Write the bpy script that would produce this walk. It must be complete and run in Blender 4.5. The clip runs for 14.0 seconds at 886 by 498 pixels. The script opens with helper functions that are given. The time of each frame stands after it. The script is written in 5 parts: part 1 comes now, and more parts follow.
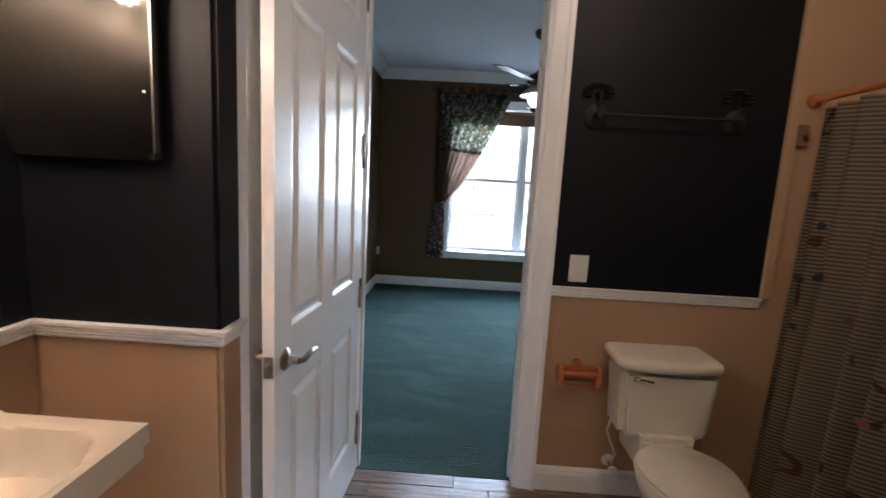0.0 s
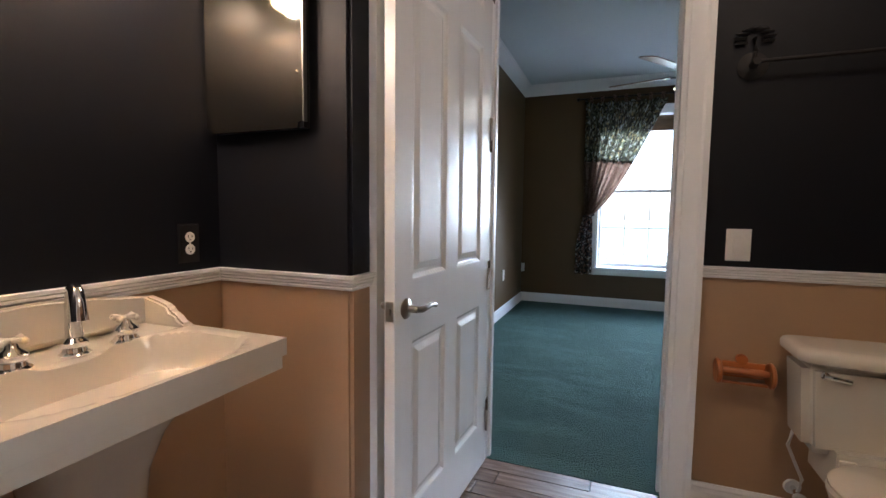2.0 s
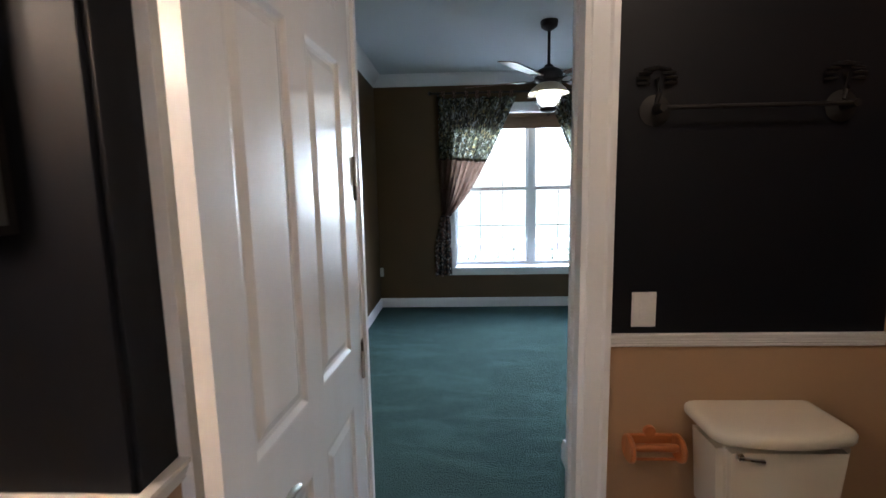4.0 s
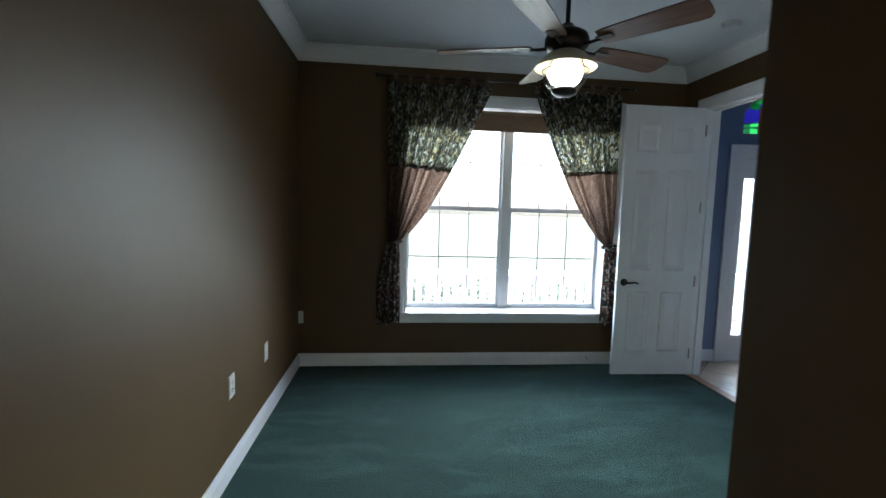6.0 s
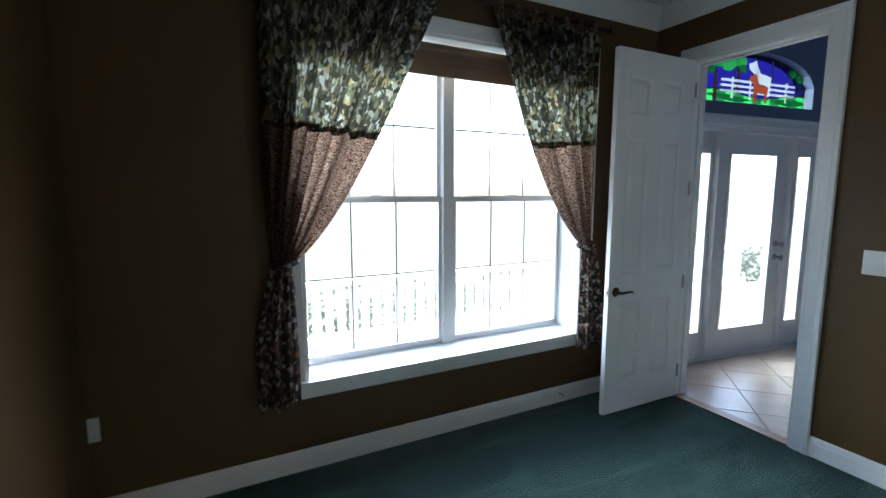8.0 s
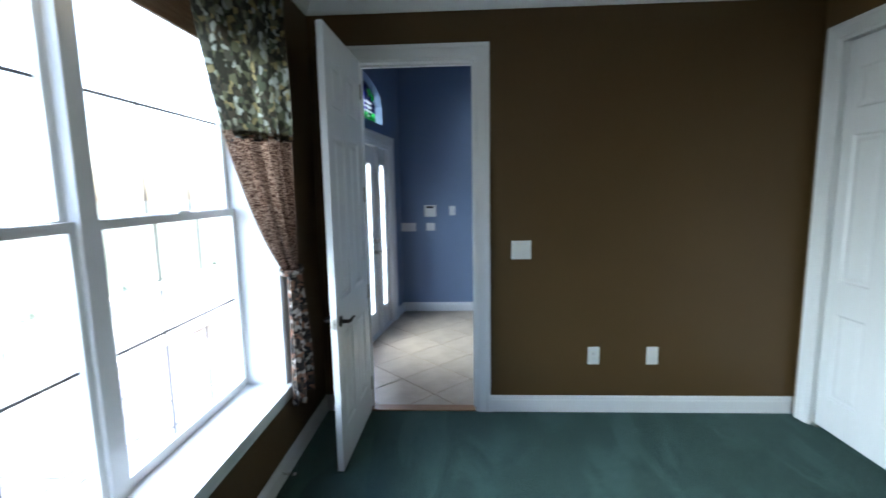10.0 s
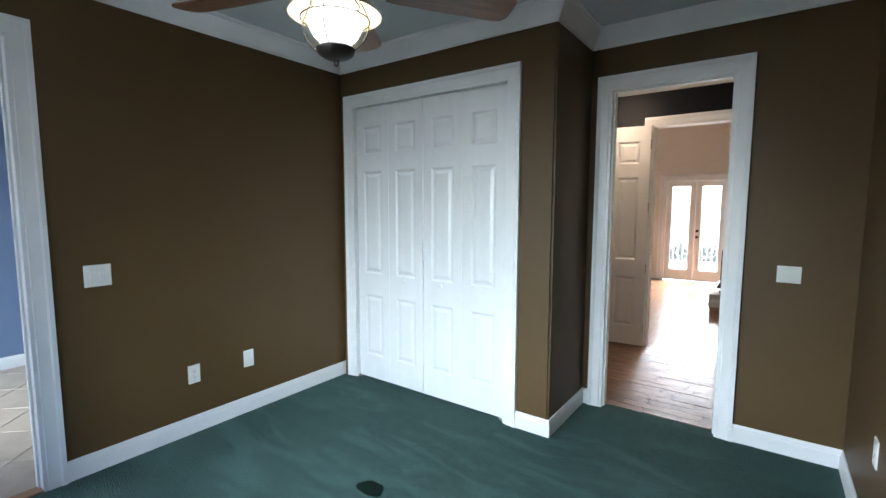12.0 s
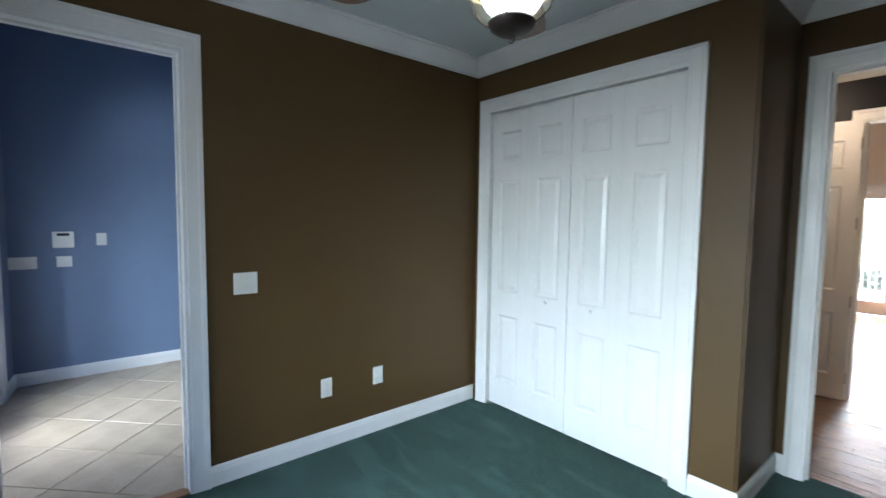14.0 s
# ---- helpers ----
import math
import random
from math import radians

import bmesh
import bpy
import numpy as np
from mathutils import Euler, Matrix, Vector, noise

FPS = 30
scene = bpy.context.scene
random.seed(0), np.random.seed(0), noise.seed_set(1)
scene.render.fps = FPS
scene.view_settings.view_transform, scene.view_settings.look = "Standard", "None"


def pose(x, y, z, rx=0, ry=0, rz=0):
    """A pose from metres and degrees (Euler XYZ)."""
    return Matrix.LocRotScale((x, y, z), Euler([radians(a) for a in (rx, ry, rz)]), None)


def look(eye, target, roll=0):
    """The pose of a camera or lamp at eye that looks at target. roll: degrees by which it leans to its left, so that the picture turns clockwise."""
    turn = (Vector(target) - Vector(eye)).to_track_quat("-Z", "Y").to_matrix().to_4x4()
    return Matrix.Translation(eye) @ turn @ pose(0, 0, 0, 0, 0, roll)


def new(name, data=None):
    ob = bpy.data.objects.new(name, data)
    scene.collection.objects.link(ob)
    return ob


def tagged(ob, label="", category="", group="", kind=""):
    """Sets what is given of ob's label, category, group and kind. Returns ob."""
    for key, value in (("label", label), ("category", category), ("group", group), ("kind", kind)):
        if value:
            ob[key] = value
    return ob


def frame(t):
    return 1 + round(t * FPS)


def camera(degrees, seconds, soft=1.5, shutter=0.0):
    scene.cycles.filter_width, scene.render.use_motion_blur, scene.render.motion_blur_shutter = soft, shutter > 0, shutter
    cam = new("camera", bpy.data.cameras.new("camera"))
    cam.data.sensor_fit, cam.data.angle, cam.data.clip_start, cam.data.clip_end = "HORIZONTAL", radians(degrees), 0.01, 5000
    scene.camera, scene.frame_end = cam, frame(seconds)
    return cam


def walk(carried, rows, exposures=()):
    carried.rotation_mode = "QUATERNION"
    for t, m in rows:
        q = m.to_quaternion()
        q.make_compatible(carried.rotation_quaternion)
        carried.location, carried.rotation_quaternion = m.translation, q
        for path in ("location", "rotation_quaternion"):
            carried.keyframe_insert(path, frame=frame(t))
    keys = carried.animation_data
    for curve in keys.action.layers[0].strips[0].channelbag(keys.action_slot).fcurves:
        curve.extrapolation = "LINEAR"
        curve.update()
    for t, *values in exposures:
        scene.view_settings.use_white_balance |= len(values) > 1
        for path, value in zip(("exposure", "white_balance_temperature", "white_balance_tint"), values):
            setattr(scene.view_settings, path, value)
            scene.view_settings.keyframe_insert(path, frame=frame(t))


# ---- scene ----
cam = camera(89.2, 14.0, shutter=0.3)
PATH = [
    (0, (0.372, 0.928, 1.424), (0.312, 2.907, 1.135), 3.1),
    (0.5, (0.439, 0.929, 1.35), (-0.015, 2.862, 1.105), 3.0),
    (1, (0.489, 0.927, 1.277), (-0.215, 2.793, 1.122), 1.1),
    (1.5, (0.499, 0.918, 1.213), (-0.232, 2.775, 1.078), 0.6),
    (2, (0.495, 0.924, 1.19), (-0.23, 2.781, 1.03), 0.6),
    (2.5, (0.482, 0.931, 1.254), (-0.163, 2.815, 1.068), 0.8),
    (3, (0.45, 0.99, 1.376), (0.001, 2.927, 1.154), 0.3),
    (3.5, (0.38, 1.146, 1.469), (0.12, 3.11, 1.195), -0.6),
    (4, (0.296, 1.401, 1.502), (0.219, 3.382, 1.238), -1.1),
    (4.2, (0.251, 1.532, 1.501), (0.239, 3.519, 1.268), -1.4),
    (6.3, (0.123, 3.123, 1.494), (0.366, 5.1, 1.314), 1.9),
    (6.5, (0.102, 3.283, 1.503), (0.375, 5.255, 1.315), 1.9),
    (7, (0.022, 3.673, 1.512), (0.437, 5.619, 1.305), 1.0),
    (9.3, (-0.31, 5.684, 1.572), (1.43, 6.636, 1.314), -0.3),
    (9.5, (-0.284, 5.789, 1.576), (1.562, 6.517, 1.322), -0.6),
    (10, (-0.201, 6.021, 1.591), (1.78, 6.116, 1.33), -1.0),
    (10.5, (-0.145, 6.182, 1.595), (1.766, 5.647, 1.344), -0.2),
    (11, (-0.183, 6.324, 1.586), (1.482, 5.235, 1.384), 1.5),
    (11.5, (-0.242, 6.469, 1.608), (1.086, 4.987, 1.407), 0.5),
    (12, (-0.29, 6.554, 1.589), (0.878, 4.942, 1.393), 0.1),
    (12.5, (-0.312, 6.582, 1.581), (0.863, 4.974, 1.392), 0.3),
    (13, (-0.28, 6.569, 1.581), (0.965, 5.013, 1.414), 0.8),
    (13.5, (-0.139, 6.526, 1.58), (1.22, 5.067, 1.427), 0.7),
    (14, (0.111, 6.436, 1.575), (1.638, 5.152, 1.435), 0.7),
]
walk(cam, [(t, look(eye, target, roll)) for t, eye, target, roll in PATH],
     exposures=[(0.0, 3.85, 5700, 14), (3.0, 3.85, 5700, 14), (4.2, 3.75, 5800, 12), (6.3, 3.35, 6250, 9), (7.2, 3.35, 6250, 9), (9.3, 3.5, 6200, 9), (10.5, 3.6, 6200, 10), (12.0, 3.75, 6200, 11), (14.0, 3.75, 6200, 11)])


# ---- world and light ----
world = bpy.data.worlds.new("overcast_sky")
scene.world = world
world.use_nodes = True
wn = world.node_tree.nodes
sky = wn.new("ShaderNodeTexSky")
sky.sky_type = "NISHITA"
sky.sun_disc = False
sky.sun_elevation, sky.sun_rotation = radians(52), radians(120)
sky.dust_density = 3.0
world.node_tree.links.new(sky.outputs[0], wn["Background"].inputs[0])
wn["Background"].inputs[1].default_value = 0.15


def lamp(name, kind, m, energy, color, size=0.0, size_y=0.0):
    d = bpy.data.lights.new(name, kind)
    d.energy, d.color = energy, color
    if kind == "AREA":
        d.shape, d.size, d.size_y = "RECTANGLE", size, size_y
    elif kind == "POINT":
        d.shadow_soft_size = size
    elif kind == "SUN":
        d.angle = size
    ob = new(name, d)
    ob.matrix_world = m
    return ob


lamp("sun", "SUN", look((3, -2, 8), (0, 0, 0)), 1.0, (1.0, 0.95, 0.88), radians(12))
# bright open sky beyond the porch and beyond the back terrace, low over the horizon
lamp("porch_sky", "AREA", look((2.2, 15.5, 5.2), (2.2, 7.0, 5.2)), 800, (0.82, 0.96, 1.0), 16.0, 8.6)
lamp("front_door_sky", "AREA", look((4.3, 9.4, 3.2), (4.3, 6.6, 0.8)), 22, (0.86, 0.94, 1.0), 3.6, 2.2)
lamp("french_door_sky", "AREA", look((1.1, -6.2, 3.2), (0.9, -1.5, 0.4)), 260, (1.0, 0.97, 0.92), 2.4, 1.6)


# ---- materials ----
def mat(name, color, rough=0.6, metal=0.0, color2=None, scale=8.0, fine=120.0, bump=0.1, spec=0.5, amount=0.5,
        stretch=(1, 1, 1), varied=0.0, transl=0.0, emit=0.0, bump_dist=0.004, coat=0.0):
    m = bpy.data.materials.new(name)
    m.use_nodes = True
    nt = m.node_tree
    b = nt.nodes["Principled BSDF"]
    b.inputs["Roughness"].default_value = rough
    b.inputs["Metallic"].default_value = metal
    b.inputs["Specular IOR Level"].default_value = spec
    b.inputs["Coat Weight"].default_value = coat
    color2 = color2 or tuple(c * 0.82 for c in color)
    co = nt.nodes.new("ShaderNodeTexCoord")
    mp = nt.nodes.new("ShaderNodeMapping")
    mp.inputs["Scale"].default_value = stretch
    nt.links.new(co.outputs["Object"], mp.inputs[0])
    n1 = nt.nodes.new("ShaderNodeTexNoise")
    n1.inputs["Scale"].default_value, n1.inputs["Detail"].default_value = scale, 5
    n2 = nt.nodes.new("ShaderNodeTexNoise")
    n2.inputs["Scale"].default_value, n2.inputs["Detail"].default_value = fine, 3
    for n in (n1, n2):
        nt.links.new(mp.outputs[0], n.inputs["Vector"])
    add = nt.nodes.new("ShaderNodeMath")
    add.operation = "MULTIPLY_ADD"
    nt.links.new(n2.outputs["Fac"], add.inputs[0])
    add.inputs[1].default_value = 0.35
    nt.links.new(n1.outputs["Fac"], add.inputs[2])
    rp = nt.nodes.new("ShaderNodeMapRange")
    rp.inputs["From Min"].default_value, rp.inputs["From Max"].default_value = 0.45, 0.9
    rp.inputs["To Max"].default_value = amount * 2
    nt.links.new(add.outputs[0], rp.inputs[0])
    mx = nt.nodes.new("ShaderNodeMix")
    mx.data_type = "RGBA"
    mx.inputs["A"].default_value, mx.inputs["B"].default_value = (*color, 1), (*color2, 1)
    nt.links.new(rp.outputs[0], mx.inputs["Factor"])
    out = mx.outputs["Result"]
    if varied:
        oi = nt.nodes.new("ShaderNodeObjectInfo")
        hv = nt.nodes.new("ShaderNodeHueSaturation")
        r2 = nt.nodes.new("ShaderNodeMapRange")
        r2.inputs["To Min"].default_value, r2.inputs["To Max"].default_value = 1 - varied, 1 + varied
        nt.links.new(oi.outputs["Random"], r2.inputs[0])
        nt.links.new(r2.outputs[0], hv.inputs["Value"])
        nt.links.new(out, hv.inputs["Color"])
        out = hv.outputs[0]
    nt.links.new(out, b.inputs["Base Color"])
    if bump:
        bp = nt.nodes.new("ShaderNodeBump")
        bp.inputs["Strength"].default_value, bp.inputs["Distance"].default_value = bump, bump_dist
        nt.links.new(n2.outputs["Fac"], bp.inputs["Height"])
        nt.links.new(bp.outputs[0], b.inputs["Normal"])
    if transl:
        tr = nt.nodes.new("ShaderNodeBsdfTranslucent")
        nt.links.new(out, tr.inputs[0])
        ms = nt.nodes.new("ShaderNodeMixShader")
        ms.inputs[0].default_value = transl
        nt.links.new(b.outputs[0], ms.inputs[1])
        nt.links.new(tr.outputs[0], ms.inputs[2])
        nt.links.new(ms.outputs[0], nt.nodes["Material Output"].inputs[0])
    if emit:
        b.inputs["Emission Color"].default_value = (*color, 1)
        b.inputs["Emission Strength"].default_value = emit
    return m


def glass_mat(name, color=(1, 1, 1), rough=0.0):
    m = bpy.data.materials.new(name)
    m.use_nodes = True
    nt = m.node_tree
    nt.nodes.remove(nt.nodes["Principled BSDF"])
    t = nt.nodes.new("ShaderNodeBsdfTransparent")
    t.inputs[0].default_value = (*color, 1)
    g = nt.nodes.new("ShaderNodeBsdfGlossy")
    g.inputs["Roughness"].default_value = rough
    lw = nt.nodes.new("ShaderNodeLayerWeight")
    pw = nt.nodes.new("ShaderNodeMath")
    pw.operation = "POWER"
    pw.inputs[1].default_value = 5.0
    nt.links.new(lw.outputs["Facing"], pw.inputs[0])
    f = nt.nodes.new("ShaderNodeMath")
    f.operation = "MULTIPLY_ADD"
    f.inputs[1].default_value, f.inputs[2].default_value = 0.5, 0.03
    nt.links.new(pw.outputs[0], f.inputs[0])
    ms = nt.nodes.new("ShaderNodeMixShader")
    nt.links.new(f.outputs[0], ms.inputs[0])
    nt.links.new(t.outputs[0], ms.inputs[1])
    nt.links.new(g.outputs[0], ms.inputs[2])
    nt.links.new(ms.outputs[0], nt.nodes["Material Output"].inputs[0])
    return m


BROWN = mat("brown_wall_paint", (0.100, 0.059, 0.023), 0.48, color2=(0.086, 0.050, 0.019), spec=0.28, scale=1.2, fine=260, bump=0.12, bump_dist=0.002)
NAVY = mat("black_navy_wall_paint", (0.0055, 0.0062, 0.0095), 0.5, spec=0.22, color2=(0.0042, 0.0048, 0.0075), scale=1.5, fine=220, bump=0.12, bump_dist=0.002)
TAN = mat("tan_wall_paint", (0.43, 0.28, 0.165), 0.5, color2=(0.39, 0.25, 0.145), scale=1.5, fine=220, bump=0.1, bump_dist=0.002)
BLUE = mat("blue_wall_paint", (0.155, 0.21, 0.325), 0.5, color2=(0.135, 0.19, 0.30), scale=1.2, fine=220, bump=0.1, bump_dist=0.002)
CREAM = mat("cream_wall_paint", (0.78, 0.74, 0.66), 0.6, color2=(0.75, 0.70, 0.62), scale=1.2, fine=200, bump=0.08, bump_dist=0.002)
WHITE = mat("white_trim_paint", (0.80, 0.80, 0.80), 0.33, color2=(0.75, 0.75, 0.74), scale=3, fine=90, bump=0.04, bump_dist=0.002)
DOORW = mat("white_door_paint", (0.80, 0.80, 0.80), 0.26, color2=(0.76, 0.76, 0.75), scale=2, fine=60, bump=0.05, bump_dist=0.002, stretch=(6, 6, 1))
CEIL = mat("ceiling_paint", (0.62, 0.66, 0.66), 0.9, color2=(0.58, 0.62, 0.62), scale=1.0, fine=150, bump=0.25, bump_dist=0.004)
PORC = mat("glazed_porcelain", (0.66, 0.61, 0.52), 0.08, color2=(0.64, 0.59, 0.50), scale=2, fine=20, bump=0, coat=0.3)
CHROME = mat("chrome", (0.85, 0.85, 0.86), 0.08, 1.0, scale=4, bump=0)
NICKEL = mat("satin_nickel", (0.45, 0.42, 0.37), 0.3, 1.0, scale=6, bump=0.03)
IRON = mat("black_iron", (0.012, 0.011, 0.010), 0.55, 0.0, spec=0.3, scale=20, bump=0.1)
BRONZE = mat("dark_bronze", (0.05, 0.038, 0.03), 0.4, 0.7, color2=(0.025, 0.02, 0.018), scale=12, bump=0.05)
PLATE = mat("white_plastic", (0.80, 0.79, 0.76), 0.35, scale=5, bump=0)
SLOT = mat("dark_slot", (0.02, 0.02, 0.02), 0.7, bump=0)
ORANGE = mat("orange_stained_wood", (0.50, 0.17, 0.045), 0.35, color2=(0.36, 0.11, 0.03), scale=6, fine=60, stretch=(1, 8, 8), bump=0.08)
BLADE = mat("walnut_blade_wood", (0.20, 0.095, 0.045), 0.38, color2=(0.10, 0.045, 0.02), scale=5, fine=40, stretch=(1, 9, 9), bump=0.06)
PLANK = mat("weathered_plank_tile", (0.34, 0.23, 0.17), 0.24, color2=(0.15, 0.09, 0.06), scale=4, fine=45, stretch=(1.2, 14, 1), bump=0.35, varied=0.22, amount=0.7)
GROUT = mat("grey_grout", (0.10, 0.085, 0.07), 0.9, scale=20, bump=0.2)
TILE = mat("beige_floor_tile", (0.50, 0.41, 0.31), 0.3, color2=(0.36, 0.28, 0.20), scale=5, fine=60, bump=0.06, varied=0.08)
OAK = mat("polished_oak_floor", (0.36, 0.23, 0.15), 0.2, color2=(0.25, 0.12, 0.06), scale=3, fine=40, stretch=(14, 1, 1), bump=0.05)
OAKEDGE = mat("oak_threshold", (0.33, 0.17, 0.08), 0.4, color2=(0.22, 0.11, 0.05), scale=6, fine=50, stretch=(6, 1, 6), bump=0.1)
SHADE = mat("tan_woven_shade", (0.30, 0.21, 0.14), 0.8, color2=(0.22, 0.15, 0.10), scale=8, fine=150, stretch=(1, 1, 12), bump=0.3, transl=0.25)
STONE = mat("hearth_stone", (0.42, 0.38, 0.33), 0.8, color2=(0.25, 0.22, 0.19), scale=6, fine=50, bump=0.5, varied=0.2)
MANTEL = mat("mantel_timber", (0.24, 0.13, 0.06), 0.6, color2=(0.14, 0.07, 0.03), scale=5, fine=40, stretch=(1, 8, 8), bump=0.2)
PAVER = mat("grey_porch_paver", (0.20, 0.205, 0.24), 0.85, color2=(0.15, 0.155, 0.185), scale=6, fine=60, bump=0.3, varied=0.12)
GRASS = mat("lawn_grass", (0.11, 0.125, 0.085), 0.9, color2=(0.09, 0.105, 0.07), scale=2, fine=30, bump=0.5)
LEAF = mat("hedge_leaf", (0.11, 0.125, 0.10), 0.6, color2=(0.085, 0.10, 0.08), scale=9, bump=0.1, transl=0.3)
STUCCO = mat("porch_white_paint", (0.78, 0.78, 0.76), 0.6, scale=6, bump=0.1)
MIRROR = mat("mirror_glass", (0.52, 0.47, 0.38), 0.07, 1.0, scale=3, bump=0)
PANE = glass_mat("window_pane")
BULBGLASS = mat("frosted_glass_lit", (0.95, 1.0, 0.96), 0.3, emit=0.4, bump=0)
# glows in the vanity shades and in the added bathroom ceiling bowl
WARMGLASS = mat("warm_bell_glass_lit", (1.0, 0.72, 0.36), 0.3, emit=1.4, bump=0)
LENSGLASS = glass_mat("clear_ribbed_glass", (0.93, 0.97, 0.96), 0.08)
DARKPLATE = mat("dark_outlet_plate", (0.010, 0.009, 0.009), 0.3, color2=(0.022, 0.018, 0.016), scale=40, bump=0.1)
LEAD = mat("lead_came", (0.015, 0.015, 0.015), 0.6, 0.3, bump=0)
SMOKE = mat("smoke_detector_white", (0.7, 0.7, 0.68), 0.5, bump=0)


def carpet_mat():
    m = mat("green_cut_pile_carpet", (0.016, 0.038, 0.028), 0.95, color2=(0.010, 0.026, 0.019), scale=2.2, fine=105, bump=1.0,
            bump_dist=0.03, spec=0.1, amount=0.6)
    nt = m.node_tree
    b = nt.nodes["Principled BSDF"]
    b.inputs["Sheen Weight"].default_value = 0.4
    b.inputs["Sheen Tint"].default_value = (0.5, 0.8, 0.75, 1)
    # brushed streaks and worn pale marks of the pile
    co = nt.nodes.new("ShaderNodeTexCoord")
    mp = nt.nodes.new("ShaderNodeMapping")
    mp.inputs["Scale"].default_value = (1.0, 3.2, 1.0)
    mp.inputs["Rotation"].default_value = (0, 0, 0.18)
    n = nt.nodes.new("ShaderNodeTexNoise")
    n.inputs["Scale"].default_value, n.inputs["Detail"].default_value, n.inputs["Distortion"].default_value = 1.3, 7, 1.6
    nt.links.new(co.outputs["Object"], mp.inputs[0])
    nt.links.new(mp.outputs[0], n.inputs["Vector"])
    rp = nt.nodes.new("ShaderNodeMapRange")
    rp.inputs["From Min"].default_value, rp.inputs["From Max"].default_value = 0.50, 0.64
    rp.inputs["To Max"].default_value = 0.62
    nt.links.new(n.outputs["Fac"], rp.inputs[0])
    mx = nt.nodes.new("ShaderNodeMix")
    mx.data_type = "RGBA"
    mx.inputs["B"].default_value = (0.050, 0.105, 0.092, 1)
    src = b.inputs["Base Color"].links[0].from_socket
    nt.links.new(src, mx.inputs["A"])
    nt.links.new(rp.outputs[0], mx.inputs["Factor"])
    nt.links.new(mx.outputs["Result"], b.inputs["Base Color"])
    return m


CARPET = carpet_mat()


def cells_mat(name, ramp, scale, rough=0.85, transl=0.35, stretch=(1, 1, 1), grid=False, patches=False):
    """Printed cloth: cells of random colour from a ramp."""
    m = bpy.data.materials.new(name)
    m.use_nodes = True
    nt = m.node_tree
    b = nt.nodes["Principled BSDF"]
    b.inputs["Roughness"].default_value = rough
    b.inputs["Specular IOR Level"].default_value = 0.2
    co = nt.nodes.new("ShaderNodeTexCoord")
    mp = nt.nodes.new("ShaderNodeMapping")
    mp.inputs["Scale"].default_value = stretch
    nt.links.new(co.outputs["Object"], mp.inputs[0])
    v = nt.nodes.new("ShaderNodeTexNoise")
    v.inputs["Scale"].default_value, v.inputs["Detail"].default_value, v.inputs["Distortion"].default_value = scale, 1.5, 0.35
    nt.links.new(mp.outputs[0], v.inputs["Vector"])
    source = v.outputs["Fac"]
    if patches:
        # ragged patches of one colour each
        shift = nt.nodes.new("ShaderNodeVectorMath")
        shift.operation = "MULTIPLY_ADD"
        shift.inputs[1].default_value = (0.05, 0.05, 0.05)
        nt.links.new(v.outputs["Color"], shift.inputs[0])
        nt.links.new(mp.outputs[0], shift.inputs[2])
        vo = nt.nodes.new("ShaderNodeTexVoronoi")
        vo.inputs["Scale"].default_value = scale * 2.2
        nt.links.new(shift.outputs[0], vo.inputs["Vector"])
        source = vo.outputs["Color"]
    cr = nt.nodes.new("ShaderNodeValToRGB")
    cr.color_ramp.interpolation = "CONSTANT"
    e = cr.color_ramp.elements
    while len(e) < len(ramp):
        e.new(0.5)
    for k, (p, c) in enumerate(ramp):
        e[k].position, e[k].color = p, (*c, 1)
    nt.links.new(source, cr.inputs[0])
    out = cr.outputs[0]
    wv = nt.nodes.new("ShaderNodeTexNoise")
    wv.inputs["Scale"].default_value = 240
    nt.links.new(mp.outputs[0], wv.inputs["Vector"])
    bp = nt.nodes.new("ShaderNodeBump")
    bp.inputs["Strength"].default_value, bp.inputs["Distance"].default_value = 0.3, 0.003
    nt.links.new(wv.outputs["Fac"], bp.inputs["Height"])
    nt.links.new(bp.outputs[0], b.inputs["Normal"])
    if grid:
        w = nt.nodes.new("ShaderNodeTexWave")
        w.bands_direction = "Z"
        w.inputs["Scale"].default_value = 20
        w2 = nt.nodes.new("ShaderNodeTexWave")
        w2.bands_direction = "Y"
        w2.inputs["Scale"].default_value = 20
        nt.links.new(co.outputs["Object"], w.inputs[0])
        nt.links.new(co.outputs["Object"], w2.inputs[0])
        mu = nt.nodes.new("ShaderNodeMath")
        mu.operation = "MULTIPLY"
        nt.links.new(w.outputs["Fac"], mu.inputs[0])
        nt.links.new(w2.outputs["Fac"], mu.inputs[1])
        r = nt.nodes.new("ShaderNodeMapRange")
        r.inputs["From Min"].default_value, r.inputs["From Max"].default_value = 0.25, 0.6
        nt.links.new(w.outputs["Fac"], r.inputs[0])
        mg = nt.nodes.new("ShaderNodeMix")
        mg.data_type = "RGBA"
        mg.blend_type = "MULTIPLY"
        mg.inputs["B"].default_value = (0.38, 0.35, 0.34, 1)
        nt.links.new(r.outputs[0], mg.inputs["Factor"])
        nt.links.new(out, mg.inputs["A"])
        out = mg.outputs["Result"]
    nt.links.new(out, b.inputs["Base Color"])
    tr = nt.nodes.new("ShaderNodeBsdfTranslucent")
    nt.links.new(out, tr.inputs[0])
    ms = nt.nodes.new("ShaderNodeMixShader")
    ms.inputs[0].default_value = transl
    nt.links.new(b.outputs[0], ms.inputs[1])
    nt.links.new(tr.outputs[0], ms.inputs[2])
    nt.links.new(ms.outputs[0], nt.nodes["Material Output"].inputs[0])
    return m


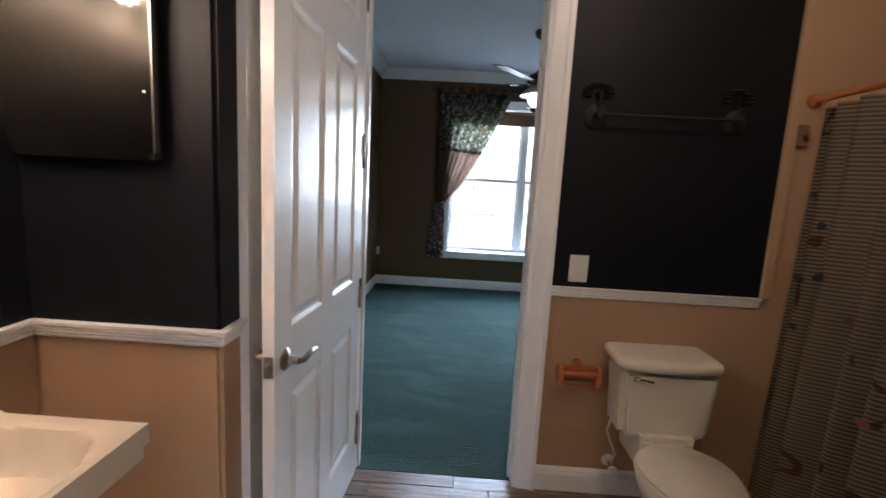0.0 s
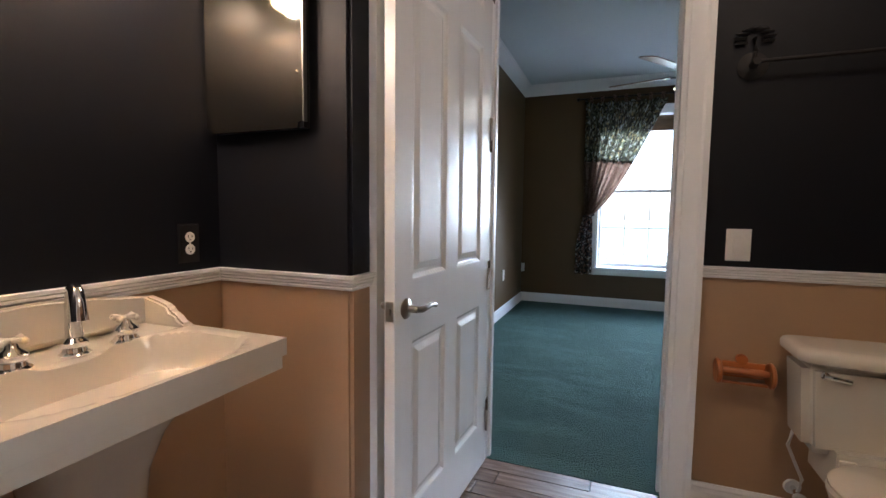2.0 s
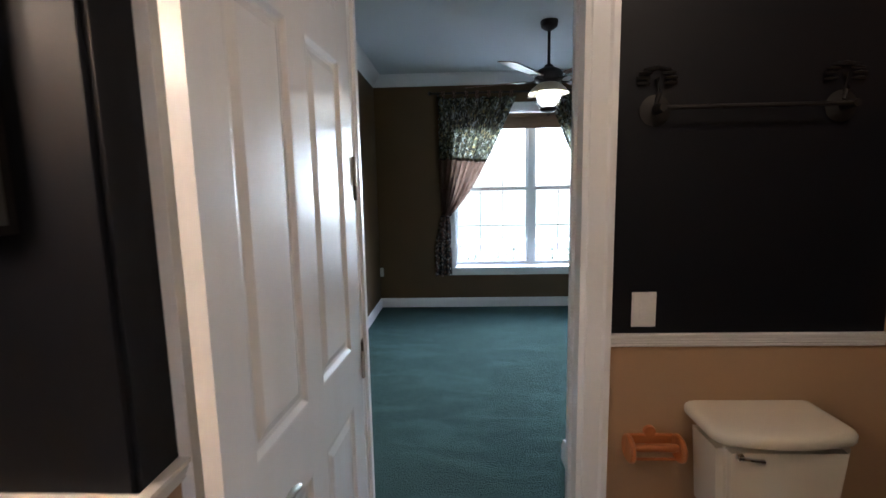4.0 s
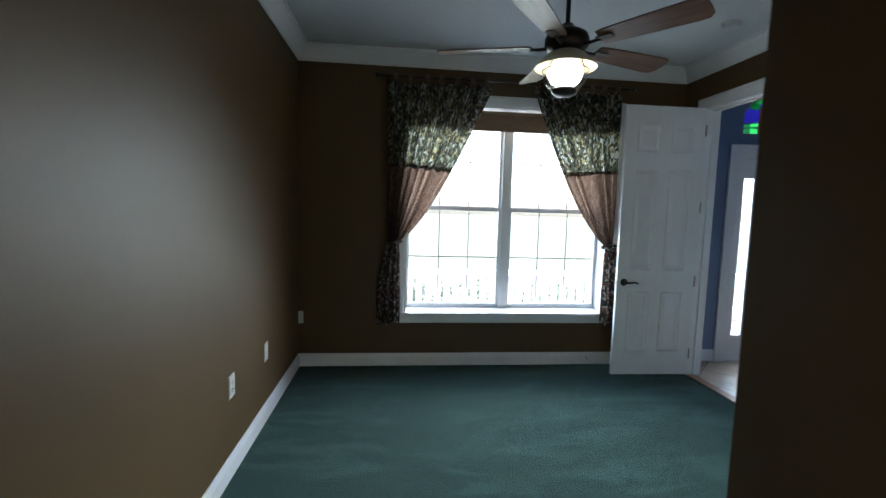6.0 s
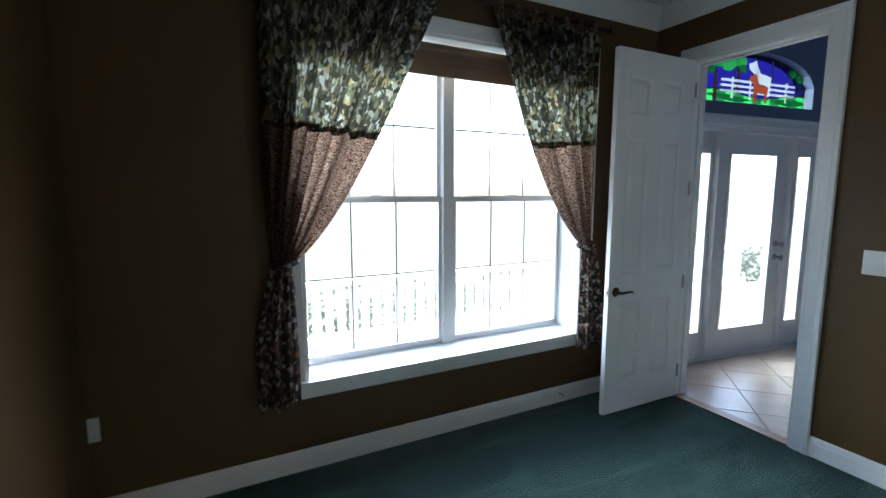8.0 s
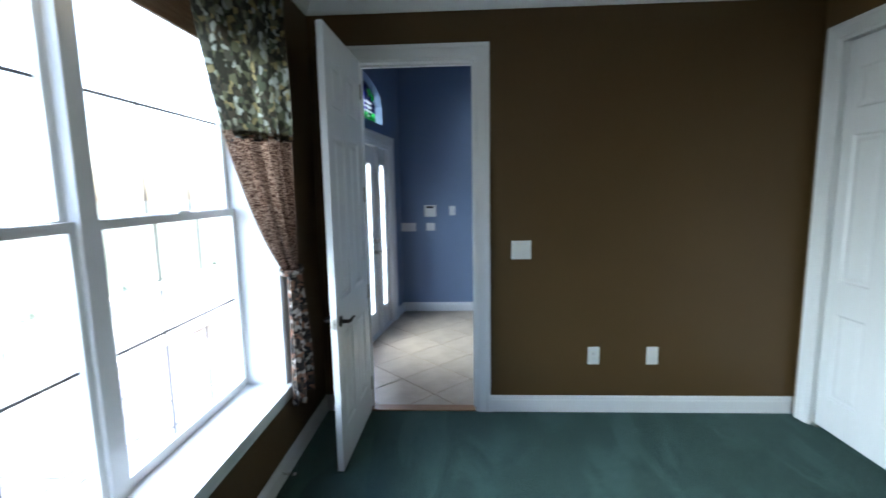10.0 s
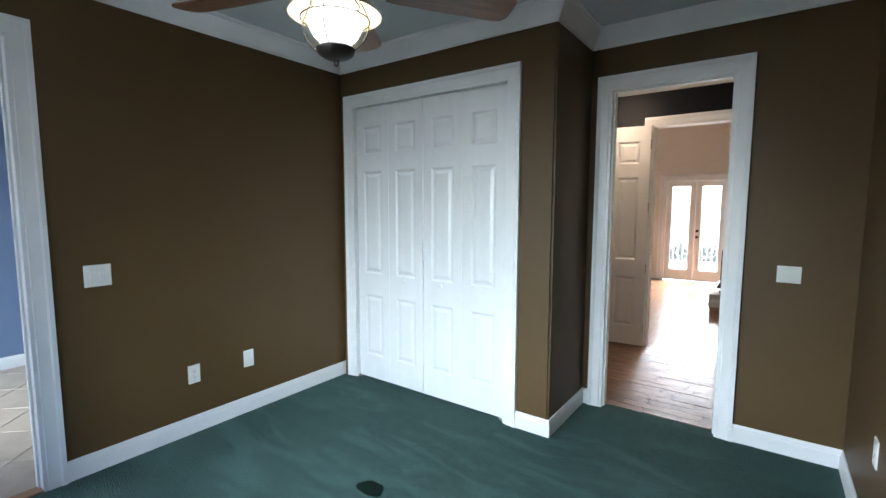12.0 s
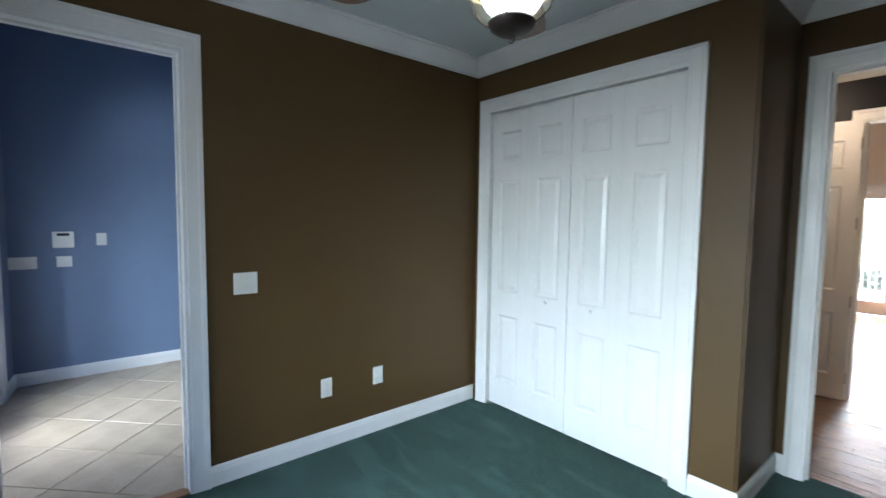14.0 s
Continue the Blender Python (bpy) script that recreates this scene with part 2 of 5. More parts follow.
VALANCE = cells_mat("woodland_print_cloth", [(0.0, (0.03, 0.03, 0.022)), (0.26, (0.12, 0.12, 0.075)), (0.35, (0.035, 0.032, 0.024)), (0.43, (0.26, 0.26, 0.20)), (0.49, (0.06, 0.05, 0.036)),
                    (0.55, (0.25, 0.20, 0.10)), (0.61, (0.08, 0.09, 0.06)), (0.68, (0.34, 0.35, 0.32)), (0.75, (0.07, 0.065, 0.05))], 20, transl=0.5, stretch=(1.2, 1.2, 0.8), patches=True)
LEOPARD = cells_mat("brown_speckled_cloth", [(0.0, (0.045, 0.022, 0.015)), (0.44, (0.17, 0.10, 0.07)), (0.50, (0.36, 0.25, 0.19)),
                    (0.57, (0.09, 0.048, 0.033))], 70, transl=0.5, stretch=(0.7, 0.7, 2.2))
TAILCLOTH = cells_mat("patchwork_print_cloth", [(0.0, (0.03, 0.026, 0.026)), (0.30, (0.24, 0.13, 0.09)), (0.43, (0.04, 0.036, 0.036)),
                      (0.54, (0.42, 0.37, 0.34)), (0.66, (0.08, 0.06, 0.05))], 20, transl=0.3, patches=True)
PATCHR = mat("dark_red_patch", (0.12, 0.03, 0.02), 0.9, scale=30)
CHECK = cells_mat("checked_shower_cloth", [(0.0, (0.04, 0.03, 0.026)), (0.3, (0.19, 0.15, 0.105)), (0.66, (0.08, 0.03, 0.02)), (0.7, (0.17, 0.135, 0.10))],
                  5, transl=0.1, grid=True)


# ---- mesh helpers ----
def box(bm, x0, x1, y0, y1, z0, z1, mi=0):
    v = [bm.verts.new(p) for p in ((x0, y0, z0), (x1, y0, z0), (x1, y1, z0), (x0, y1, z0), (x0, y0, z1), (x1, y0, z1), (x1, y1, z1), (x0, y1, z1))]
    for q in ((0, 3, 2, 1), (4, 5, 6, 7), (0, 1, 5, 4), (1, 2, 6, 5), (2, 3, 7, 6), (3, 0, 4, 7)):
        bm.faces.new([v[i] for i in q]).material_index = mi
    return v


def boxes(*rows, bevel=0.0):
    bm = bmesh.new()
    for r in rows:
        box(bm, *r)
    if bevel:
        bmesh.ops.bevel(bm, geom=bm.edges[:], offset=bevel, segments=2, profile=0.6, affect="EDGES")
    return bm


def lathe(profile, seg=24, sx=1.0, sy=1.0, bm=None, at=(0, 0, 0)):
    bm = bm or bmesh.new()
    rings = []
    for r, z in profile:
        if r < 1e-5:
            rings.append([bm.verts.new((at[0], at[1], at[2] + z))])
        else:
            rings.append([bm.verts.new((at[0] + sx * r * math.cos(2 * math.pi * k / seg), at[1] + sy * r * math.sin(2 * math.pi * k / seg), at[2] + z)) for k in range(seg)])
    for a, b in zip(rings, rings[1:]):
        for k in range(seg):
            j = (k + 1) % seg
            f = [a[k % len(a)], a[j % len(a)], b[j % len(b)], b[k % len(b)]]
            f = list(dict.fromkeys(f))
            if len(f) > 2:
                bm.faces.new(f)
    bmesh.ops.recalc_face_normals(bm, faces=bm.faces[:])
    return bm


def tube(points, r, seg=10, bm=None, closed=False):
    bm = bm or bmesh.new()
    pts = [Vector(p) for p in points]
    n = len(pts)
    rings = []
    for i, p in enumerate(pts):
        a = pts[(i - 1) % n] if closed or i else pts[0]
        b = pts[(i + 1) % n] if closed or i < n - 1 else pts[-1]
        q = (b - a).normalized().to_track_quat("Z", "X")
        rr = r[i] if isinstance(r, (list, tuple)) else r
        rings.append([bm.verts.new(p + q @ Vector((rr * math.cos(2 * math.pi * k / seg), rr * math.sin(2 * math.pi * k / seg), 0))) for k in range(seg)])
    pairs = list(zip(rings, rings[1:])) + ([(rings[-1], rings[0])] if closed else [])
    for a, b in pairs:
        for k in range(seg):
            bm.faces.new([a[k], a[(k + 1) % seg], b[(k + 1) % seg], b[k]])
    if not closed:
        bm.faces.new(rings[0][::-1])
        bm.faces.new(rings[-1])
    bmesh.ops.recalc_face_normals(bm, faces=bm.faces[:])
    return bm


def prism(bm, pts, origin, u, v, w, length, m0=0.0, m1=0.0):
    """Sweeps the outline pts (u, v) along w; the ends are mitred by m0 and m1 times u."""
    o, u, v, w = (Vector(a) for a in (origin, u, v, w))
    a = [bm.verts.new(o + u * p + v * q + w * (m0 * p)) for p, q in pts]
    b = [bm.verts.new(o + u * p + v * q + w * (length + m1 * p)) for p, q in pts]
    n = len(pts)
    fs = [bm.faces.new([a[i], a[(i + 1) % n], b[(i + 1) % n], b[i]]) for i in range(n)]
    fs += [bm.faces.new(a[::-1]), bm.faces.new(b)]
    bmesh.ops.recalc_face_normals(bm, faces=fs)


def mesh_of(name, bm, materials, smooth=False):
    me = bpy.data.meshes.new(name)
    bm.to_mesh(me)
    bm.free()
    for m in materials if isinstance(materials, (list, tuple)) else [materials]:
        me.materials.append(m)
    if smooth:
        me.shade_smooth()
        me.set_sharp_from_angle(angle=radians(40))
    return me


def part(name, bm, material, parent, label="", smooth=False, m=None):
    ob = new(name, mesh_of(name, bm, material, smooth))
    ob.parent = parent
    if m is not None:
        ob.matrix_basis = m
    if label:
        ob["label"] = label
    return ob


def thing(name, label, category, m=None, group=""):
    ob = tagged(new(name), label, category, group)
    ob.empty_display_size = 0.1
    if m is not None:
        ob.matrix_basis = m
    return ob


def structure(name, bm, material, label, category="", smooth=False):
    return tagged(new(name, mesh_of(name, bm, material, smooth)), label, category, kind="structure")


# ---- plan ----
XW, XE, YN, YC, XB = -0.735, 2.885, 7.045, 3.738, 0.858
YB, YB2 = 3.048, 2.925          # wall between bedroom and bathroom
ZC = 2.87                       # bedroom ceiling
DH = 2.43                       # door height
OX0, OX1 = -0.065, 0.70         # bathroom doorway
EY0, EY1 = 5.95, 6.715           # hall doorway
CX0, CX1 = 1.205, 2.725          # closet opening
WX0, WX1, WZ0, WZ1 = 0.245, 2.175, 0.515, 2.42   # window opening
BXW, JY, JX = -0.787, 2.086, -0.258              # bathroom west wall and its jut
SY, SY2 = 1.17, 1.05            # bathroom south wall faces
TX = 1.735                       # tub alcove starts
RAIL = 0.966
BZ = 2.80                       # bathroom ceiling
HXE, YF, HS = 5.60, 7.09, 3.6   # hall: far wall, front wall, south end
HZ = 3.45
FY, FXE, FXW, FZ = -4.0, 2.4, -3.4, 3.3          # family room

# bedroom
structure("floor", boxes((XW, XE, YB - 0.08, YN, -0.12, 0)), CARPET, "worn green cut pile bedroom carpet", "carpet")
bm = boxes((XW - 0.12, WX0 - 0.012, YN, YN + 0.3, -0.1, ZC), (WX1 + 0.012, XE + 0.06, YN, YN + 0.3, -0.1, ZC), (WX0 - 0.012, WX1 + 0.012, YN, YN + 0.3, -0.1, WZ0 - 0.03), (WX0 - 0.012, WX1 + 0.012, YN, YN + 0.3, WZ1 + 0.014, ZC))
structure("wall_north", bm, BROWN, "dark brown painted bedroom wall around the window", "wall")
structure("wall_west", boxes((XW - 0.12, XW, YB, YN, -0.1, ZC)), BROWN, "dark brown painted bedroom wall with outlets", "wall")
bm = boxes((XE, XE + 0.06, YC - 0.7, EY0 - 0.02, -0.1, ZC), (XE, XE + 0.06, EY1 + 0.02, YN, -0.1, ZC), (XE, XE + 0.06, EY0 - 0.02, EY1 + 0.02, DH + 0.02, ZC))
structure("wall_east", bm, BROWN, "brown painted bedroom wall beside the hall doorway", "wall")
bm = boxes((XB, CX0 - 0.02, YC - 0.1, YC, -0.1, ZC), (CX1 + 0.02, XE, YC - 0.1, YC, -0.1, ZC), (CX0 - 0.02, CX1 + 0.02, YC - 0.1, YC, DH + 0.02, ZC), (XB, XB + 0.1, YB, YC - 0.1, -0.1, ZC))
bmesh.ops.bevel(bm, geom=[e for e in bm.edges if all(abs(v.co.x - XB) < 1e-4 and abs(v.co.y - YC) < 1e-4 for v in e.verts)], offset=0.014, segments=4, affect="EDGES")
structure("wall_closet", bm, BROWN, "brown painted closet wall with rounded corner", "wall")
structure("closet_interior", boxes((CX0 - 0.2, CX1 + 0.1, YC - 0.66, YC - 0.62, 0, ZC)), CREAM, "plain back wall inside the closet", "wall")
bm = boxes((XW, OX0 - 0.02, YB - 0.06, YB, -0.1, ZC), (OX1 + 0.02, XE, YB - 0.06, YB, -0.1, ZC), (OX0 - 0.02, OX1 + 0.02, YB - 0.06, YB, DH + 0.02, ZC))
structure("wall_south", bm, BROWN, "brown painted bedroom wall around the bathroom doorway", "wall")
structure("ceiling", boxes((XW - 0.1, XE + 0.1, YB - 0.02, YN + 0.1, ZC, ZC + 0.1)), CEIL, "pale grey painted bedroom ceiling", "ceiling")

# bathroom: two-tone walls, tan below and black navy above
def two_tone(bm, x0, x1, y0, y1, z1=BZ):
    box(bm, x0, x1, y0, y1, -0.1, RAIL, 0)
    box(bm, x0, x1, y0, y1, RAIL, z1, 1)


bm = bmesh.new()
two_tone(bm, JX, OX0 - 0.02, YB2, YB - 0.06)
two_tone(bm, OX1 + 0.02, TX, YB2, YB - 0.06)
box(bm, OX0 - 0.02, OX1 + 0.02, YB2, YB - 0.06, DH + 0.02, BZ, 1)
box(bm, TX, TX + 0.9, YB2, YB - 0.06, -0.1, BZ, 0)
structure("wall_bath_north", bm, [TAN, NAVY], "two-tone bathroom wall, tan below and near-black above", "wall")
bm = bmesh.new()
two_tone(bm, BXW - 0.1, BXW, SY - 0.12, JY + 0.8)
structure("wall_bath_west", bm, [TAN, NAVY], "two-tone bathroom wall behind the sink", "wall")
bm = bmesh.new()
two_tone(bm, BXW, JX, JY, YB2)
bmesh.ops.bevel(bm, geom=[e for e in bm.edges if all(abs(v.co.x - JX) < 1e-4 and abs(v.co.y - JY) < 1e-4 for v in e.verts)], offset=0.012, segments=4, affect="EDGES", material=-1)
structure("wall_bath_jut", bm, [TAN, NAVY], "two-tone wall jut beside the sink with rounded corner", "wall")
SX0, SX1 = -0.16, 0.765
bm = bmesh.new()
for a, b in ((BXW, SX0 - 0.02), (SX1 + 0.02, TX)):
    two_tone(bm, a, b, SY2 + 0.06, SY)
box(bm, SX0 - 0.02, SX1 + 0.02, SY2 + 0.06, SY, DH + 0.02, BZ, 1)
box(bm, TX, TX + 0.9, SY2 + 0.06, SY, -0.1, BZ, 0)
structure("wall_bath_south", bm, [TAN, NAVY], "two-tone bathroom wall around the family room doorway", "wall")
structure("wall_bath_east", boxes((TX + 0.8, TX + 0.9, SY, YB2, -0.1, BZ)), TAN, "tan tub alcove end wall", "wall")
structure("ceiling_bath", boxes((BXW - 0.1, TX + 0.9, SY2, YB - 0.06, BZ, BZ + 0.06)), CREAM, "cream painted bathroom ceiling", "ceiling")
floor_bath = structure("floor_bath", boxes((BXW, TX + 0.8, SY2, YB - 0.08, -0.12, -0.006)), GROUT, "wood-look plank tile bathroom floor with grey grout", "floor")

# hall
bm = boxes((XE + 0.06, XE + 0.115, HS, EY0 - 0.02, -0.1, HZ), (XE + 0.06, XE + 0.115, EY1 + 0.02, YF + 0.09, -0.1, HZ), (XE + 0.06, XE + 0.115, EY0 - 0.02, EY1 + 0.02, DH + 0.02, HZ))
structure("wall_hall_west", bm, BLUE, "slate blue painted hall wall", "wall")
structure("wall_hall_east", boxes((HXE, HXE + 0.1, HS, YF + 0.1, -0.1, HZ)), BLUE, "slate blue painted hall wall with thermostat and switches", "wall")
structure("wall_hall_south", boxes((XE + 0.115, HXE, HS - 0.1, HS, -0.1, HZ)), BLUE, "slate blue end wall of the hall", "wall")
structure("ceiling_hall", boxes((XE, HXE + 0.1, HS - 0.1, YF + 0.15, HZ, HZ + 0.1)), BLUE, "blue painted hall ceiling", "ceiling")
bm = bmesh.new()
prism(bm, [(0, 0), (0, 0.42), (-0.85, 0.42)], (XE + 0.115, YF, HZ - 0.42), (0, 1, 0), (0, 0, 1), (1, 0, 0), 2.1)
structure("ceiling_slope", bm, BLUE, "sloped blue ceiling section over the entry", "ceiling")
floor_hall = structure("floor_hall", boxes((XE + 0.06, HXE, HS, YF + 0.09, -0.12, -0.004)), GROUT, "beige tile hall floor laid on the diagonal", "floor")
structure("threshold", boxes((XE - 0.01, XE + 0.07, EY0, EY1, -0.02, 0.008)), OAKEDGE, "narrow oak strip between carpet and tile", "threshold")

# family room seen through the second bathroom doorway
structure("floor_family", boxes((FXW, FXE, FY, SY2 + 0.06, -0.12, -0.002)), OAK, "polished reddish oak family room floor", "floor")
FX0, FX1 = 0.37, 1.53
bm = boxes((FXW, FX0, FY - 0.15, FY, -0.1, FZ), (FX1, FXE, FY - 0.15, FY, -0.1, FZ), (FX0, FX1, FY - 0.15, FY, 2.12, FZ))
structure("wall_family_south", bm, CREAM, "cream family room wall around french doors", "wall")
structure("wall_family_east", boxes((FXE, FXE + 0.1, FY, SY2, -0.1, FZ)), CREAM, "cream family room wall", "wall")
structure("wall_family_west", boxes((FXW - 0.1, FXW, FY, SY2, -0.1, FZ)), CREAM, "cream family room end wall", "wall")
bm = boxes((FXW, SX0 - 0.02, SY2, SY2 + 0.06, -0.1, FZ), (SX1 + 0.02, FXE, SY2, SY2 + 0.06, -0.1, FZ), (SX0 - 0.02, SX1 + 0.02, SY2, SY2 + 0.06, DH + 0.02, FZ))
structure("wall_family_north", bm, CREAM, "cream family room wall beside the bathroom", "wall")
structure("ceiling_family", boxes((FXW, FXE, FY - 0.1, SY2 + 0.06, FZ, FZ + 0.1)), CREAM, "cream family room ceiling", "ceiling")

# ---- trim ----
BASE = [(0, 0), (0.016, 0), (0.016, 0.084), (0.012, 0.097), (0.012, 0.104), (0.006, 0.119), (0, 0.119)]
CROWN = [(0, -0.130), (0.010, -0.130), (0.013, -0.116), (0.018, -0.106), (0.024, -0.098), (0.05, -0.062), (0.074, -0.03), (0.082, -0.024), (0.084, -0.012), (0.098, -0.01), (0.098, 0), (0, 0)]
CHAIR = [(0, -0.016), (0.009, -0.016), (0.012, -0.010), (0.009, -0.006), (0.016, 0.0), (0.013, 0.005), (0.020, 0.010), (0.017, 0.016), (0.025, 0.021), (0.025, 0.030), (0, 0.030)]
UP = (0, 0, 1)


def run(bm, profile, a, b, n, z, m0=0.0, m1=0.0):
    """A moulding on a wall from a to b (plan points), n points into the room; m0, m1: mitres."""
    d = Vector((b[0] - a[0], b[1] - a[1], 0))
    prism(bm, profile, (a[0], a[1], z), (n[0], n[1], 0), UP, d.normalized(), d.length, m0, m1)


CW = 0.105
bm = bmesh.new()
for a, b, n, p, q in (((XW, YN), (XE, YN), (0, -1), 1, -1), ((XW, YB), (XW, YN), (1, 0), 1, -1), ((XE, YC), (XE, EY0 - CW), (-1, 0), 1, 0), ((XE, EY1 + CW), (XE, YN), (-1, 0), 0, -1),
                      ((XB, YC), (CX0 - CW + 0.005, YC), (0, 1), -1, 0), ((XB, YB), (XB, YC), (-1, 0), 1, 1), ((OX1 + CW, YB), (XB, YB), (0, 1), 0, -1),
                      ((XW, YB), (OX0 - CW, YB), (0, 1), 1, 0)):
    run(bm, BASE, a, b, n, 0, p, q)
structure("baseboard", bm, WHITE, "white painted bedroom baseboard", "baseboard")
bm = bmesh.new()
for a, b, n, p, q in (((XW, YN), (XE, YN), (0, -1), 1, -1), ((XW, YB), (XW, YN), (1, 0), 1, -1), ((XE, YC), (XE, YN), (-1, 0), 1, -1), ((XB, YC), (XE, YC), (0, 1), -1, -1),
                      ((XB, YB), (XB, YC), (-1, 0), 1, 1), ((XW, YB), (XB, YB), (0, 1), 1, -1)):
    run(bm, CROWN, a, b, n, ZC, p, q)
structure("crown_moulding", bm, WHITE, "white painted stepped crown moulding", "moulding")
bm = bmesh.new()
for a, b, n, p, q in (((BXW, SY), (BXW, JY), (1, 0), 1, -1), ((BXW, JY), (JX, JY), (0, -1), 1, 1), ((JX, JY), (JX, 2.195), (1, 0), -1, 0), ((OX1 + CW, YB2), (TX - 0.01, YB2), (0, -1), 0, 0)):
    run(bm, CHAIR, a, b, n, RAIL, p, q)
structure("chair_rail", bm, WHITE, "white ribbed chair rail between tan and dark paint", "moulding")
bm = bmesh.new()
for a, b, n, p, q in (((BXW, SY), (BXW, JY), (1, 0), 1, -1), ((BXW, JY), (JX, JY), (0, -1), 1, 1), ((JX, JY), (JX, 2.195), (1, 0), -1, 0), ((OX1 + CW, YB2), (TX, YB2), (0, -1), 0, 0)):
    run(bm, BASE, a, b, n, 0, p, q)
structure("baseboard_bath", bm, WHITE, "white bathroom baseboard", "baseboard")
structure("trim_alcove", boxes((TX - 0.012, TX + 0.028, YB2 - 0.02, YB2, RAIL + 0.03, BZ), bevel=0.004), TAN, "tan painted edge strip of the tub alcove", "trim")
bm = bmesh.new()
run(bm, BASE, (HXE, HS), (HXE, YF - 0.24), (-1, 0), 0, 1, 0)
structure("baseboard_hall", bm, WHITE, "white hall baseboard", "baseboard")

CAS = [(0, 0), (0, 0.012), (0.018, 0.014), (0.022, 0.019), (0.075, 0.021), (0.085, 0.027), (CW, 0.027), (CW, 0)]


def casing(bm, a, b, n, top, bottom=0.0, four=False):
    """Mitred casing round an opening from plan point a to b on a wall whose normal is n."""
    a, b, n = Vector((*a, 0)), Vector((*b, 0)), Vector((*n, 0))
    d = (b - a).normalized()
    prism(bm, CAS, a + Vector((0, 0, bottom)), -d, n, UP, top - bottom, 0, 1)
    prism(bm, CAS, b + Vector((0, 0, bottom)), d, n, UP, top - bottom, 0, 1)
    prism(bm, CAS, a + Vector((0, 0, top)), UP, n, d, (b - a).length, -1, 1)


def jambs(bm, x0, x1, y0, y1, z1, along="x", stop=None):
    t = 0.02
    if along == "x":
        box(bm, x0 - t, x0, y0, y1, 0, z1 + t)
        box(bm, x1, x1 + t, y0, y1, 0, z1 + t)
        box(bm, x0, x1, y0, y1, z1, z1 + t)
        if stop:
            box(bm, x0, x0 + 0.012, stop, stop + 0.035, 0, z1)
            box(bm, x1 - 0.012, x1, stop, stop + 0.035, 0, z1)
            box(bm, x0 + 0.012, x1 - 0.012, stop, stop + 0.035, z1 - 0.012, z1)
    else:
        box(bm, x0, x1, y0 - t, y0, 0, z1 + t)
        box(bm, x0, x1, y1, y1 + t, 0, z1 + t)
        box(bm, x0, x1, y0, y1, z1, z1 + t)
        if stop:
            box(bm, stop, stop + 0.035, y0, y0 + 0.012, 0, z1)
            box(bm, stop, stop + 0.035, y1 - 0.012, y1, 0, z1)
            box(bm, stop, stop + 0.035, y0 + 0.012, y1 - 0.012, z1 - 0.012, z1)


bm = bmesh.new()
casing(bm, (OX0, YB), (OX1, YB), (0, 1), DH)
casing(bm, (OX0, YB2), (OX1, YB2), (0, -1), DH)
jambs(bm, OX0, OX1, YB2, YB, DH, "x", 2.985)
structure("trim_bath_doorway", bm, WHITE, "white casing and jambs of the bathroom doorway", "door frame")
bm = bmesh.new()
casing(bm, (XE, EY0), (XE, EY1), (-1, 0), DH)
casing(bm, (XE + 0.115, EY0), (XE + 0.115, EY1), (1, 0), DH)
jambs(bm, XE, XE + 0.115, EY0, EY1, DH, "y", 2.935)
structure("trim_hall_doorway", bm, WHITE, "white casing and jambs of the hall doorway", "door frame")
bm = bmesh.new()
casing(bm, (CX0, YC), (CX1, YC), (0, 1), DH)
jambs(bm, CX0, CX1, YC - 0.1, YC, DH)
structure("trim_closet", bm, WHITE, "white casing of the closet opening", "door frame")
bm = bmesh.new()
casing(bm, (SX0, SY), (SX1, SY), (0, 1), DH)
casing(bm, (SX0, SY2), (SX1, SY2), (0, -1), DH)
jambs(bm, SX0, SX1, SY2, SY, DH)
structure("trim_family_doorway", bm, WHITE, "white casing of the family room doorway", "door frame")
bm = bmesh.new()
casing(bm, (JX, 2.30), (JX, 2.84), (1, 0), DH)
box(bm, JX, JX + 0.012, 2.30, 2.84, 0.01, DH)
structure("door_linen", bm, WHITE, "white closed linen closet door with casing", "door")


# ---- doors ----
def panel_rows(h):
    s = h / 2.44
    return [(0.21 * s, 0.78 * s), (0.97 * s, 1.89 * s), (2.03 * s, 2.28 * s)]


